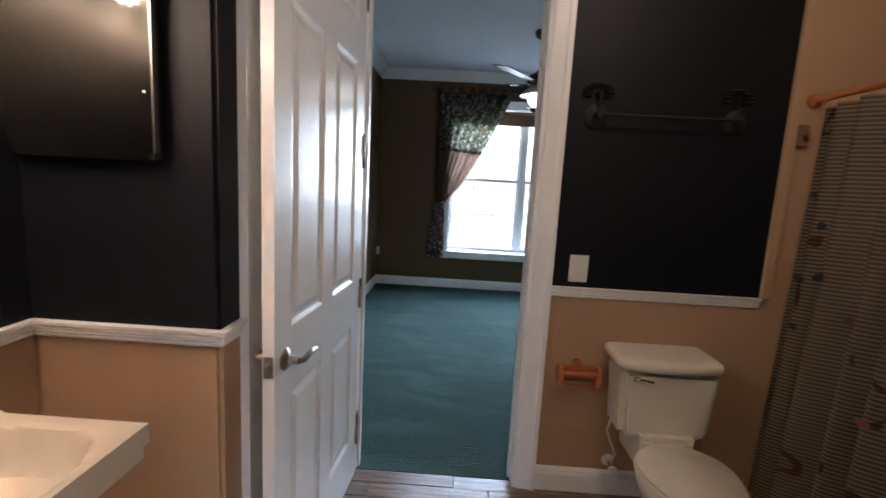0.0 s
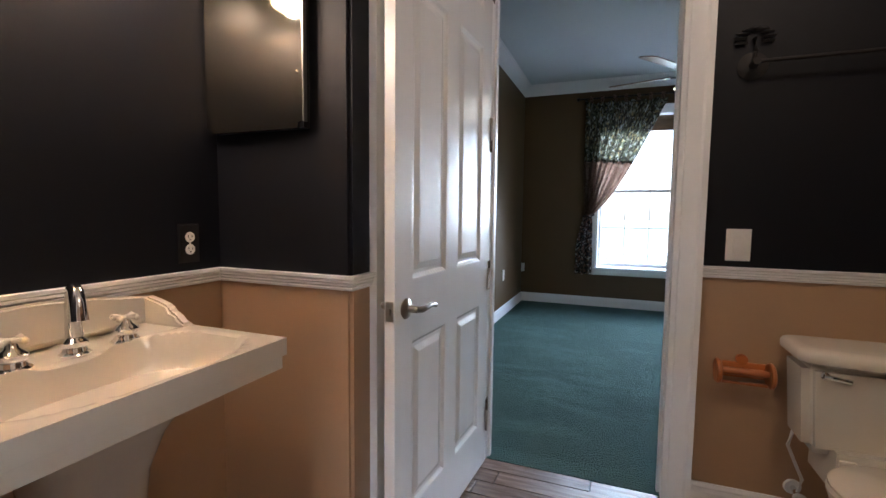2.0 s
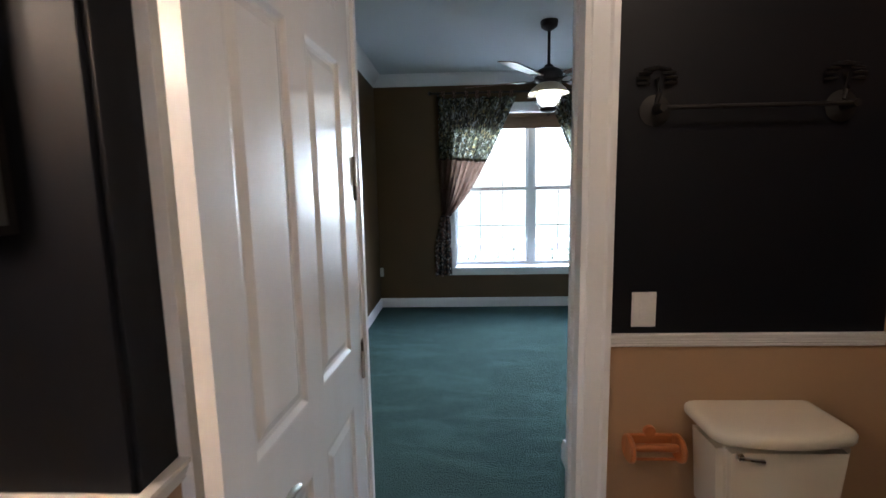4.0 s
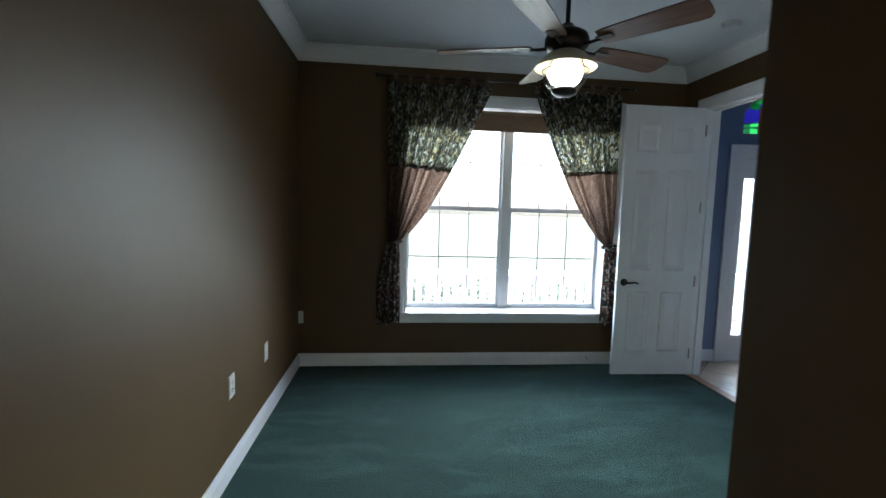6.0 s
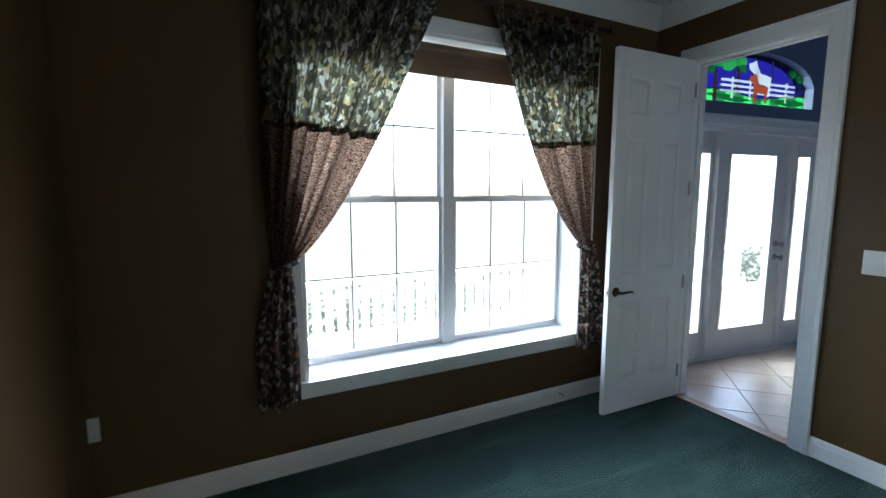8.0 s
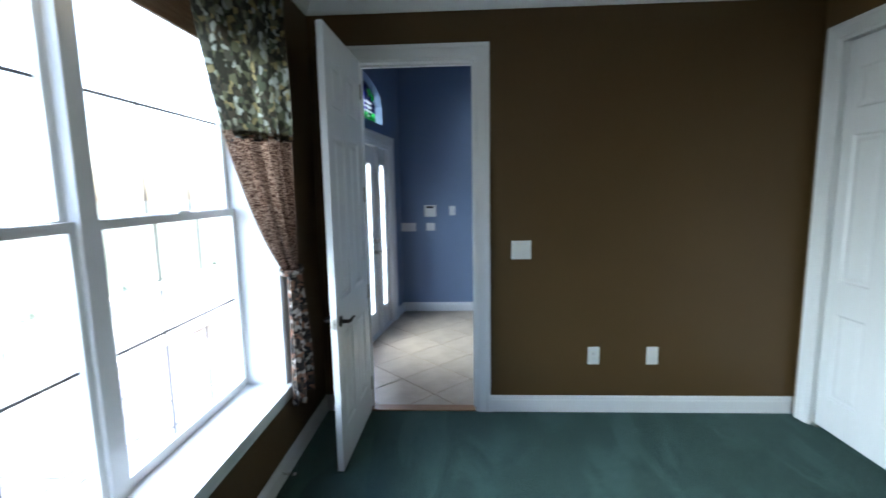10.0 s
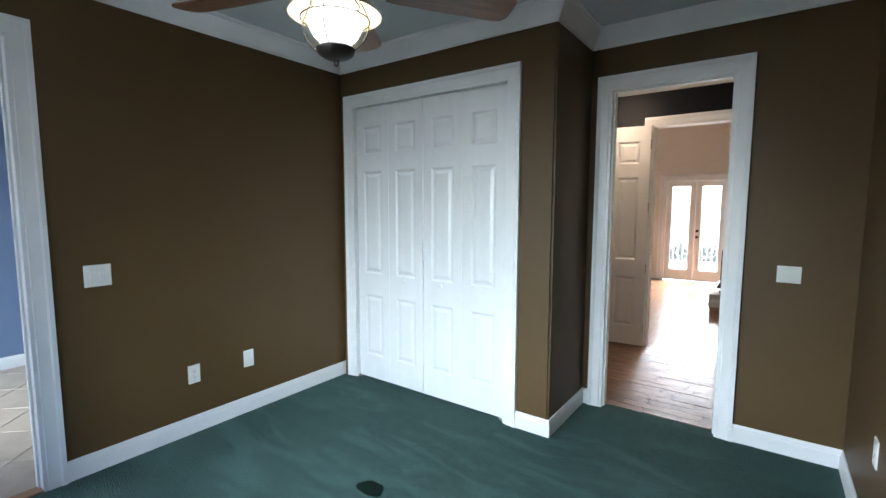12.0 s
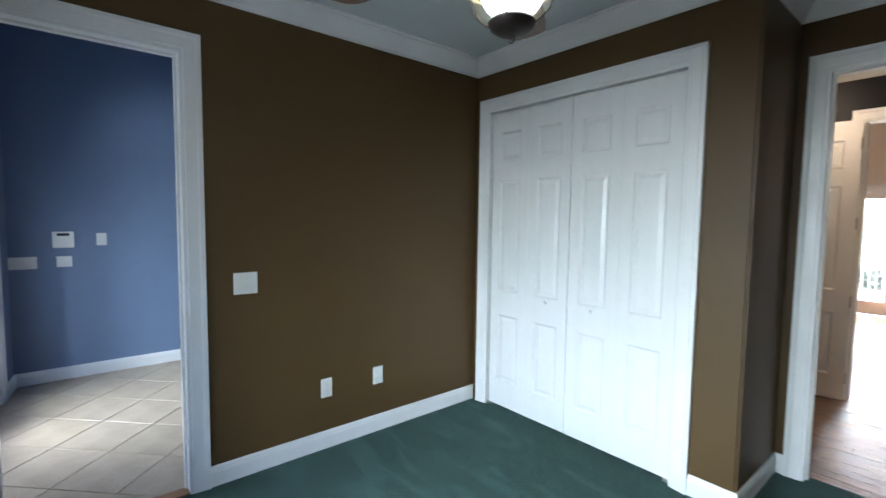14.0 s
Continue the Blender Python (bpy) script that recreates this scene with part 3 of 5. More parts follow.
def six_panel_leaf(parent, w, h, t=0.035, columns=2, stile=0.105, name="leaf"):
    """A moulded panel door, hinge edge at x 0, standing on z 0, faces at y 0 and -t; its raised panels are parts."""
    bm = bmesh.new()
    rows = panel_rows(h)
    mid = 0.10
    pw = (w - 2 * stile - (columns - 1) * mid) / columns
    cols = [(stile + k * (pw + mid), stile + k * (pw + mid) + pw) for k in range(columns)]
    xs = sorted({0, w, *(v for c in cols for v in c)})
    zs = sorted({0, h, *(v for r in rows for v in r)})
    holes = {(round(c[0], 4), round(r[0], 4)) for c in cols for r in rows}
    for x0, x1 in zip(xs, xs[1:]):
        for z0, z1 in zip(zs, zs[1:]):
            if (round(x0, 4), round(z0, 4)) in holes:
                box(bm, x0, x1, -t + 0.010, -0.010, z0, z1)
            else:
                box(bm, x0, x1, -t, 0, z0, z1)
    bmesh.ops.remove_doubles(bm, verts=bm.verts[:], dist=1e-5)
    leaf = part(name, bm, DOORW, parent)
    for c in cols:
        for r in rows:
            b2 = bmesh.new()
            for s, y in ((1, -0.010), (-1, -t + 0.010)):
                # ogee edge, then a raised field
                lv = [(0.0, 0.0102), (0.006, 0.0095), (0.014, 0.0025), (0.020, -0.001), (0.027, -0.001), (0.052, 0.0075)]
                loops = []
                for inset, up in lv:
                    loops.append([b2.verts.new(p) for p in ((c[0] + inset, y + s * up, r[0] + inset), (c[1] - inset, y + s * up, r[0] + inset), (c[1] - inset, y + s * up, r[1] - inset), (c[0] + inset, y + s * up, r[1] - inset))])
                for a, b in zip(loops, loops[1:]):
                    for k in range(4):
                        b2.faces.new([a[k], a[(k + 1) % 4], b[(k + 1) % 4], b[k]])
                b2.faces.new(loops[-1])
            bmesh.ops.recalc_face_normals(b2, faces=b2.faces[:])
            part("panel", b2, DOORW, leaf)
    return leaf


def lever_set(parent, x, z, t=0.035, toward=-1, metal=NICKEL):
    """Lever handles on both faces with latch plate; toward: way in which the levers point along x."""
    for s, y in ((1, 0.0), (-1, -t)):
        bm = lathe([(0, 0), (0.031, 0), (0.033, 0.003), (0.029, 0.008), (0.018, 0.011), (0.012, 0.014), (0.0105, 0.045), (0, 0.047)], 20)
        rose = part("handle_rose", bm, metal, parent, smooth=True, m=pose(x, y, z, -90 * s, 0, 0))
        pts = [(x, y + s * 0.042, z), (x + toward * 0.012, y + s * 0.052, z), (x + toward * 0.04, y + s * 0.053, z + 0.002), (x + toward * 0.08, y + s * 0.052, z + 0.004), (x + toward * 0.105, y + s * 0.053, z - 0.002), (x + toward * 0.112, y + s * 0.05, z - 0.008)]
        part("lever", tube(pts, [0.010, 0.010, 0.009, 0.008, 0.007, 0.004], 10), metal, parent, smooth=True)


def hinges(parent, h, count=4, y=0.0):
    for k in range(count):
        z = 0.2 + (h - 0.4) * k / (count - 1)
        bm = bmesh.new()
        for j in range(5):
            lathe([(0, 0), (0.0065, 0), (0.0065, 0.0185), (0, 0.0185)], 10, bm=bm, at=(0.0, y, z - 0.047 + j * 0.0195))
        box(bm, 0.0, 0.0025, y - 0.032, y - 0.002, z - 0.047, z + 0.047)
        part("hinge", bm, NICKEL, parent)


def door(name, label, m, w, h=2.43, handle=0.90, toward=-1, y_hinge=0.006, jamb_hinges=None, metal=NICKEL):
    d = tagged(new(name), label, "door", kind="structure")
    d.matrix_basis = m
    six_panel_leaf(d, w, h)
    lever_set(d, w - 0.065, handle, toward=toward, metal=metal)
    if jamb_hinges is not None:
        for z in (0.26, 0.92, 1.52, 2.18):
            bm = boxes((jamb_hinges, jamb_hinges + 0.0025, 2.930, 2.968, z - 0.05, z + 0.05))
            lathe([(0, 0), (0.007, 0), (0.007, 0.1), (0, 0.1)], 10, bm=bm, at=(jamb_hinges + 0.006, 2.927, z - 0.05))
            part("jamb_hinge", bm, HINGE, d, m=m.inverted())
    latch = boxes((w, w + 0.002, -0.030, -0.005, handle - 0.03, handle + 0.03))
    part("latch_plate", latch, NICKEL, d)
    part("latch_bolt", boxes((w + 0.001, w + 0.012, -0.025, -0.011, handle - 0.01, handle + 0.01), bevel=0.002), NICKEL, d)
    hinges(d, h, 4, y_hinge)
    return d


HINGE = mat("tarnished_hinge_metal", (0.10, 0.085, 0.065), 0.4, 0.7, scale=20, bump=0.05)
# bathroom door, opened into the bathroom; hinge at the west jamb
ang = math.degrees(math.atan2(2.085 - 2.925, -0.108 - (-0.06)))
door("door_bathroom", "white six-panel bathroom door standing open with lever handle", pose(-0.06, 2.917, 0.012, 0, 0, ang), 0.835, handle=0.885, jamb_hinges=OX0)
ang = math.degrees(math.atan2(6.717 - 6.705, 2.14 - 2.875))
door("door_hall", "white six-panel bedroom door standing open beside the curtain", pose(2.872, 6.705, 0.014, 0, 0, ang), 0.735, handle=0.86, metal=BRONZE)
door("door_family", "white six-panel door folded back against the bathroom wall", pose(SX1 + 0.02, SY + 0.085, 0.012, 0, 0, 6), 0.76, handle=0.9)


def bifold():
    d = tagged(new("closet_door"), "white four-leaf panelled bifold closet doors, closed", "closet door")
    d.matrix_basis = pose(CX0 + 0.012, YC - 0.022, 0.02)
    w = (CX1 - CX0 - 0.024) / 4
    for k in range(4):
        g = 0.001 if k in (1, 3) else 0.0035
        leaf = six_panel_leaf(d, w - 0.004, 2.402, 0.03, 1, 0.075)
        leaf.matrix_basis = pose(k * w + g, 0, 0)
    for x in (1.5, 2.5):
        part("knob", lathe([(0, 0), (0.008, 0), (0.007, 0.012), (0.014, 0.018), (0.015, 0.026), (0, 0.030)], 16), DOORW, d, m=pose(w * x, 0, 0.93, -90, 0, 0), smooth=True)
    part("pivot_bracket", boxes((-0.01, 0.03, -0.02, 0.012, -0.018, 0)), NICKEL, d)
    part("pivot_bracket", boxes((4 * w - 0.03, 4 * w + 0.01, -0.02, 0.012, -0.018, 0)), NICKEL, d)


bifold()

# ---- bedroom window ----
def twin_window():
    w = tagged(new("window_1"), "white twin double-hung bedroom window with thin muntins", "window", kind="structure")
    yg = YN + 0.225
    bm = bmesh.new()
    box(bm, WX0 - 0.012, WX0, YN, YN + 0.29, WZ0, WZ1 + 0.012)
    box(bm, WX1, WX1 + 0.012, YN, YN + 0.29, WZ0, WZ1 + 0.012)
    box(bm, WX0, WX1, YN, YN + 0.29, WZ1, WZ1 + 0.0135)
    part("window_frame", bm, WHITE, w)
    bm = bmesh.new()
    casing(bm, (WX0, YN), (WX1, YN), (0, -1), WZ1, WZ0)
    part("casing", bm, WHITE, w)
    part("window_sill", boxes((WX0 - CW - 0.015, WX1 + CW + 0.015, YN - 0.045, YN, WZ0 - 0.03, WZ0), (WX0, WX1, YN, YN + 0.29, WZ0 - 0.03, WZ0)), WHITE, w)
    bm = bmesh.new()
    prism(bm, [(0, 0), (0.012, 0), (0.016, 0.02), (0.016, 0.06), (0.022, 0.072), (0, 0.072)], (WX0 - CW, YN, WZ0 - 0.102), (0, -1, 0), UP, (1, 0, 0), WX1 - WX0 + 2 * CW)
    part("apron", bm, WHITE, w)
    mid = (WX0 + WX1) / 2
    part("mullion", boxes((mid - 0.038, mid + 0.038, yg - 0.03, yg + 0.06, WZ0, WZ1), bevel=0.003), WHITE, w)
    zm = 1.49
    for x0, x1 in ((WX0, mid - 0.038), (mid + 0.038, WX1)):
        for z0, z1, dy, rail in ((WZ0, zm + 0.02, 0.0, 0.045), (zm - 0.015, WZ1, 0.028, 0.04)):
            y0, s = yg + dy, 0.028
            sash = part("sash", boxes((x0, x0 + s, y0 - 0.013, y0 + 0.014, z0, z1), (x1 - s, x1, y0 - 0.013, y0 + 0.014, z0, z1), (x0 + s, x1 - s, y0 - 0.013, y0 + 0.014, z0, z0 + rail), (x0 + s, x1 - s, y0 - 0.013, y0 + 0.014, z1 - 0.034, z1)), WHITE, w)
            g0, g1, h0, h1 = x0 + s, x1 - s, z0 + rail, z1 - 0.034
            p = part("pane", boxes((g0, g1, y0 - 0.002, y0 + 0.002, h0, h1)), PANE, sash)
            p.visible_shadow = False
            bm = bmesh.new()
            for k in (1, 2):
                xm = g0 + (g1 - g0) * k / 3
                box(bm, xm - 0.0045, xm + 0.0045, y0 + 0.004, y0 + 0.009, h0, h1)
            zz = (h0 + h1) / 2
            box(bm, g0, g1, y0 + 0.0095, y0 + 0.0145, zz - 0.0055, zz + 0.0055)
            part("muntin", bm, MUNTIN, sash)
        part("sash_lock", boxes(((x0 + x1) / 2 - 0.03, (x0 + x1) / 2 + 0.03, yg - 0.03, yg - 0.013, zm + 0.02, zm + 0.032), bevel=0.003), WHITE, w)


MUNTIN = mat("grey_muntin", (0.13, 0.12, 0.12), 0.5, bump=0)
twin_window()

sh = thing("window_shade", "tan woven roller shade drawn up at the window head", "window shade", pose((WX0 + WX1) / 2, YN + 0.055, 2.30))
L = WX1 - WX0 - 0.03
for k in range(12):
    z = -0.062 + k * 0.0105
    part("reed", boxes((-L / 2, L / 2, -0.004 - 0.003 * (k % 2), 0.004, z, z + 0.010)), SHADE, sh)
part("roller", tube([(-L / 2, 0.0, 0.085), (L / 2, 0.0, 0.085)], 0.022, 14), SHADE, sh, smooth=True)
part("hem_bar", boxes((-L / 2, L / 2, -0.008, 0.008, -0.078, -0.062), bevel=0.003), SHADE, sh)


# ---- curtains ----
def curtain(mirror, x_out, x_top, x_tie, group):
    """A tab-top panel tied back at its outer side; x_out: outer edge, x_top: inner edge at the rod."""
    c = thing("curtain", "tied-back tab-top curtain of woodland print over brown speckled cloth", "curtain", pose(0, 0, 0), group)
    rng = random.Random(5 if mirror else 9)
    ztop, ztie, zseam, zend = 2.58, 1.175, 1.865, 0.425
    y0 = YN - 0.085
    ph = [rng.uniform(0, 6.28) for _ in range(4)]

    def edge(z):
        s = max(0.0, min(1.0, (z - ztie) / (ztop - ztie)))
        inner = x_tie + (x_top - x_tie) * s ** 0.80
        s2 = max(0.0, min(1.0, (z - ztie) / 0.35))
        outer = x_tie + (x_out - x_tie) * (0.62 + 0.38 * s2 ** 0.5)
        return outer, inner

    def surf(z, u):
        a, b = edge(z)
        s = max(0.0, min(1.0, (z - ztie) / (ztop - ztie)))
        amp = 0.028 + 0.015 * min(1, s * 1.6)
        fold = math.sin(u * 46 + ph[0] + 0.5 * math.sin(u * 9 + ph[1])) * amp + math.sin(u * 21 + ph[2] + z * 1.3) * amp * 0.6
        sag = 0.03 * math.sin(math.pi * min(1, 1 - s)) * u
        dip = -0.16 * u * (1 - s) * (1 - s) * s * 2.0
        return Vector((a + (b - a) * u + 0.006 * math.sin(u * 60 + ph[3]), y0 + fold + sag, z + dip))

    def sheet(z0, z1, nz, f, nu=110, thick=0.0035, ragged=0.0):
        bm = bmesh.new()
        grid = []
        for i in range(nz + 1):
            row = []
            for k in range(nu + 1):
                u = k / nu
                lo = z1 + (ragged * math.sin(u * 34 + ph[1]) if ragged else 0)
                p = f(z0 + (lo - z0) * i / nz, u)
                row.append(bm.verts.new(p))
            grid.append(row)
        for i in range(nz):
            for k in range(nu):
                bm.faces.new([grid[i][k], grid[i][k + 1], grid[i + 1][k + 1], grid[i + 1][k]])
        bmesh.ops.recalc_face_normals(bm, faces=bm.faces[:])
        return bm

    part("lower_panel", sheet(zseam + 0.03, ztie, 44, lambda z, u: surf(z, u)), LEOPARD, c, "brown speckled sheer lower cloth", True)
    part("upper_panel", sheet(ztop, zseam, 36, lambda z, u: surf(z, u) + Vector((0, -0.006, 0)), ragged=0.008), VALANCE, c, "green and grey woodland print upper cloth", True)
    b = tube([surf(zseam + 0.008 * math.sin(k / 60 * 34 + ph[1]), k / 60) + Vector((0, -0.008, 0)) for k in range(61)], 0.006, 6)
    part("seam_cord", b, TAILCLOTH, c)

    def tail(z, u):
        s = max(0.0, (ztie - z) / (ztie - zend))
        wd = 0.055 + 0.085 * min(1, s * 1.7) ** 0.6
        sg = 1 if x_out < x_tie else -1
        cx = x_tie - sg * (0.03 + 0.035 * min(1, s * 2))
        amp = 0.02 + 0.012 * s
        return Vector((cx + sg * (u - 0.5) * wd * 1.5, y0 + math.sin(u * 19 + ph[0]) * amp + math.sin(u * 8 + ph[2]) * 0.015, z))

    part("tail", sheet(ztie + 0.01, zend, 30, tail, 60, ragged=0.012), TAILCLOTH, c, "patchwork print tail hanging below the tie", True)
    ring = [(x_tie - (0.02 if x_out < x_tie else -0.02) + 0.058 * math.cos(a), y0 + 0.05 * math.sin(a), ztie + 0.012 * math.cos(a)) for a in [2 * math.pi * k / 24 for k in range(24)]]
    part("tieback", tube(ring, 0.016, 8, closed=True), TAILCLOTH, c, "dark gathered tieback", True)
    n = 7
    for k in range(n):
        u = (k + 0.4) / (n - 0.2)
        p = surf(ztop, u)
        bm = bmesh.new()
        for dy in (-0.022, 0.018):
            box(bm, p.x - 0.02, p.x + 0.02, y0 + dy, y0 + dy + 0.004, ztop - 0.01, ztop + 0.072)
        box(bm, p.x - 0.02, p.x + 0.02, y0 - 0.022, y0 + 0.022, ztop + 0.072, ztop + 0.076)
        part("tab", bm, LEOPARD, c, "brown speckled tab")
    return c


curtain(False, 0.06, 0.985, 0.15, "window curtains")
curtain(True, 2.20, 1.35, 2.14, "window curtains")
rod = thing("curtain_rod", "thin dark bronze curtain rod on brackets", "curtain rod", pose(1.13, YN - 0.085, 2.635))
part("pole", tube([(-1.14, 0, 0), (1.14, 0, 0)], 0.011, 12), BRONZE, rod, smooth=True)
for s in (-1, 1):
    part("finial", lathe([(0, 0), (0.012, 0.002), (0.010, 0.012), (0.022, 0.024), (0.024, 0.036), (0.012, 0.052), (0, 0.056)], 14), BRONZE, rod, m=pose(s * 1.14, 0, 0, 0, 90 * s, 0), smooth=True)
    part("bracket", boxes((s * 1.08 - 0.008, s * 1.08 + 0.008, 0.0, 0.085, -0.02, -0.011), (s * 1.08 - 0.012, s * 1.08 + 0.012, 0.079, 0.085, -0.05, 0.03)), BRONZE, rod)


# ---- ceiling fan ----
def ceiling_fan():
    f = thing("ceiling_fan", "dark bronze ceiling fan with five walnut blades and lantern light", "ceiling fan", pose(1.06, 5.375, ZC))
    part("canopy", lathe([(0, 0), (0.072, 0), (0.074, -0.012), (0.066, -0.05), (0.03, -0.075), (0.016, -0.08), (0, -0.08)], 28), BRONZE, f, smooth=True)
    part("downrod", tube([(0, 0, -0.07), (0, 0, -0.36)], 0.0125, 14), BRONZE, f, smooth=True)
    part("motor_housing", lathe([(0, -0.345), (0.03, -0.35), (0.045, -0.372), (0.075, -0.385), (0.108, -0.405), (0.120, -0.43), (0.120, -0.465), (0.105, -0.485), (0.085, -0.492), (0.075, -0.50), (0, -0.50)], 32), BRONZE, f, smooth=True)
    part("hood", lathe([(0.07, -0.495), (0.08, -0.50), (0.105, -0.515), (0.145, -0.55), (0.166, -0.58), (0.17, -0.584), (0.162, -0.58), (0.14, -0.555), (0.10, -0.523), (0.07, -0.508)], 36), HOOD, f, "cream-lined flared lantern hood", True)
    part("globe", lathe([(0.075, -0.53), (0.095, -0.55), (0.115, -0.585), (0.122, -0.62), (0.115, -0.655), (0.09, -0.69), (0.07, -0.702)], 32), LENSGLASS, f, "clear seeded glass globe", True).visible_shadow = False
    part("bulb", lathe([(0, -0.52), (0.02, -0.525), (0.07, -0.55), (0.098, -0.59), (0.10, -0.62), (0.08, -0.66), (0.05, -0.685), (0, -0.69)], 20), BULBGLASS, f, "lit frosted bulb", True).visible_shadow = False
    part("bottom_cap", lathe([(0, -0.695), (0.068, -0.698), (0.073, -0.704), (0.066, -0.722), (0.045, -0.735), (0.012, -0.742), (0, -0.742)], 24), BRONZE, f, smooth=True)
    part("pull_ring", tube([(0.011 * math.cos(a), 0, -0.752 + 0.011 * math.sin(a)) for a in [2 * math.pi * k / 16 for k in range(16)]], 0.0022, 6, closed=True), BRONZE, f, smooth=True)
    for r, z in ((0.126, -0.60), (0.088, -0.545)):
        part("cage_ring", tube([(r * math.cos(a), r * math.sin(a), z) for a in [2 * math.pi * k / 40 for k in range(40)]], 0.003, 6, closed=True), BRONZE, f, smooth=True)
    for k in range(4):
        a = radians(30 + 90 * k)
        pts = [(r * math.cos(a), r * math.sin(a), z) for r, z in ((0.086, -0.525), (0.108, -0.56), (0.126, -0.60), (0.127, -0.635), (0.112, -0.675), (0.085, -0.70), (0.065, -0.71))]
        part("cage_wire", tube(pts, 0.0028, 6), BRONZE, f, smooth=True)
    for k in range(5):
        a = 18 + 72 * k
        arm = bmesh.new()
        tube([(0.10, 0, -0.475), (0.15, 0, -0.48), (0.20, 0, -0.477)], [0.011, 0.009, 0.008], 8, arm)
        box(arm, 0.19, 0.275, -0.032, 0.032, -0.477, -0.472)
        iron = part("blade_iron", arm, BRONZE, f, m=pose(0, 0, 0, 0, 0, a))
        bm = bmesh.new()
        tops, bots = [], []
        out = [(0.20, -0.048), (0.24, -0.056), (0.45, -0.066), (0.66, -0.073), (0.70, -0.068), (0.722, -0.045), (0.726, 0.0), (0.722, 0.045), (0.70, 0.068), (0.66, 0.073), (0.45, 0.066), (0.24, 0.056), (0.20, 0.048)]
        for x, y in out:
            tops.append(bm.verts.new((x, y * 1.12, -0.465 - y * 0.24)))
            bots.append(bm.verts.new((x, y * 1.12, -0.472 - y * 0.24)))
        bm.faces.new(tops)
        bm.faces.new(bots[::-1])
        for i in range(len(out)):
            j = (i + 1) % len(out)
            bm.faces.new([tops[i], bots[i], bots[j], tops[j]])
        bmesh.ops.recalc_face_normals(bm, faces=bm.faces[:])
        part("blade", bm, BLADE, f, "walnut stained wooden blade", m=pose(0, 0, 0, 0, 0, a))
    return f


HOOD = mat("cream_enamel_hood", (0.72, 0.60, 0.42), 0.35, color2=(0.6, 0.48, 0.32), scale=8, bump=0)
ceiling_fan()
lamp("fan_bulb", "POINT", pose(1.06, 5.375, ZC - 0.62), 0.25, (1.0, 0.90, 0.74), 0.03)
det = thing("smoke_detector", "round white smoke detector on the ceiling", "smoke detector", pose(2.5, 6.0, ZC))
part("base", lathe([(0, 0), (0.068, 0), (0.068, -0.012), (0, -0.012)], 28), SMOKE, det, smooth=True)
part("cover", lathe([(0.062, -0.012), (0.062, -0.02), (0.052, -0.034), (0.03, -0.038), (0, -0.038)], 28), SMOKE, det, smooth=True)


# ---- wall plates ----
def plate(name, label, category, m, w=0.085, h=0.128, kind="outlet", gangs=1, mats=None, group=""):
    """A wall plate in local x, z; it stands out along y."""
    pm, fm = mats or (PLATE, PLATE)
    p = thing(name, label, category, m, group)
    bm = boxes((-w / 2, w / 2, 0, 0.006, -h / 2, h / 2))
    bmesh.ops.bevel(bm, geom=[e for e in bm.edges if all(v.co.y > 0.005 for v in e.verts)], offset=0.004, segments=2, affect="EDGES")
    part("cover_plate", bm, pm, p)
    for g in range(gangs):
        x = (g - (gangs - 1) / 2) * 0.046
        if kind == "outlet":
            for z in (-0.0195, 0.0195):
                r = part("receptacle", lathe([(0, 0.0085), (0.0165, 0.0085), (0.017, 0.005)], 16, bm=None), fm, p, m=pose(x, 0, z, -90, 0, 0), smooth=True)
                part("slot", boxes((x - 0.0075, x - 0.0055, 0.0083, 0.0092, z - 0.001, z + 0.007), (x + 0.0055, x + 0.0075, 0.0083, 0.0092, z - 0.001, z + 0.007), (x - 0.0025, x + 0.0025, 0.0083, 0.0092, z - 0.010, z - 0.006)), SLOT, p)
            part("screw", lathe([(0, 0.0078), (0.003, 0.007), (0.0032, 0.006)], 8), fm, p, m=pose(x, 0, 0, -90, 0, 0))
        elif kind == "switch":
            part("rocker", boxes((x - 0.0165, x + 0.0165, 0.004, 0.009, -0.033, 0.0), (x - 0.0165, x + 0.0165, 0.004, 0.0075, 0.0, 0.033), bevel=0.0012), fm, p)
        else:
            part("insert", boxes((x - 0.012, x + 0.012, 0.004, 0.0085, -0.012, 0.012), bevel=0.0015), fm, p)
    return p


# local +y points out of the wall
def on(x, y, z, side):
    return pose(x, y, z, 0, 0, {"n": 180, "s": 0, "w": -90, "e": 90}[side])


plate("light_switch", "white double rocker light switch on brown wall", "light switch", on(XE, 5.63, 1.172, "e"), 0.135, 0.128, "switch", 2)
plate("light_switch", "white double rocker switch beside the bathroom doorway", "light switch", on(-0.41, YB, 1.16, "s"), 0.122, 0.105, "switch", 2)
plate("wall_outlet", "white duplex outlet low on brown wall", "outlet", on(XE, 5.12, 0.415, "e"), 0.08, 0.128, "outlet", group="bedroom outlets")
plate("wall_outlet", "white cable plate low on brown wall", "outlet", on(XE, 4.715, 0.415, "e"), 0.08, 0.128, "jack", group="bedroom outlets")
plate("wall_outlet", "white duplex outlet low on brown wall", "outlet", on(XW, 5.36, 0.495, "w"), 0.08, 0.128, "outlet", group="bedroom outlets")
plate("wall_outlet", "white cable plate low on brown wall", "outlet", on(XW, 6.01, 0.475, "w"), 0.08, 0.128, "jack", group="bedroom outlets")
plate("wall_outlet", "small white outlet beneath the window side", "outlet", on(-0.715, YN, 0.46, "n"), 0.05, 0.115, "jack", group="bedroom outlets")
plate("wall_outlet", "white duplex outlet near the corner", "outlet", on(XW, 3.90, 0.50, "w"), 0.08, 0.128, "outlet", group="bedroom outlets")
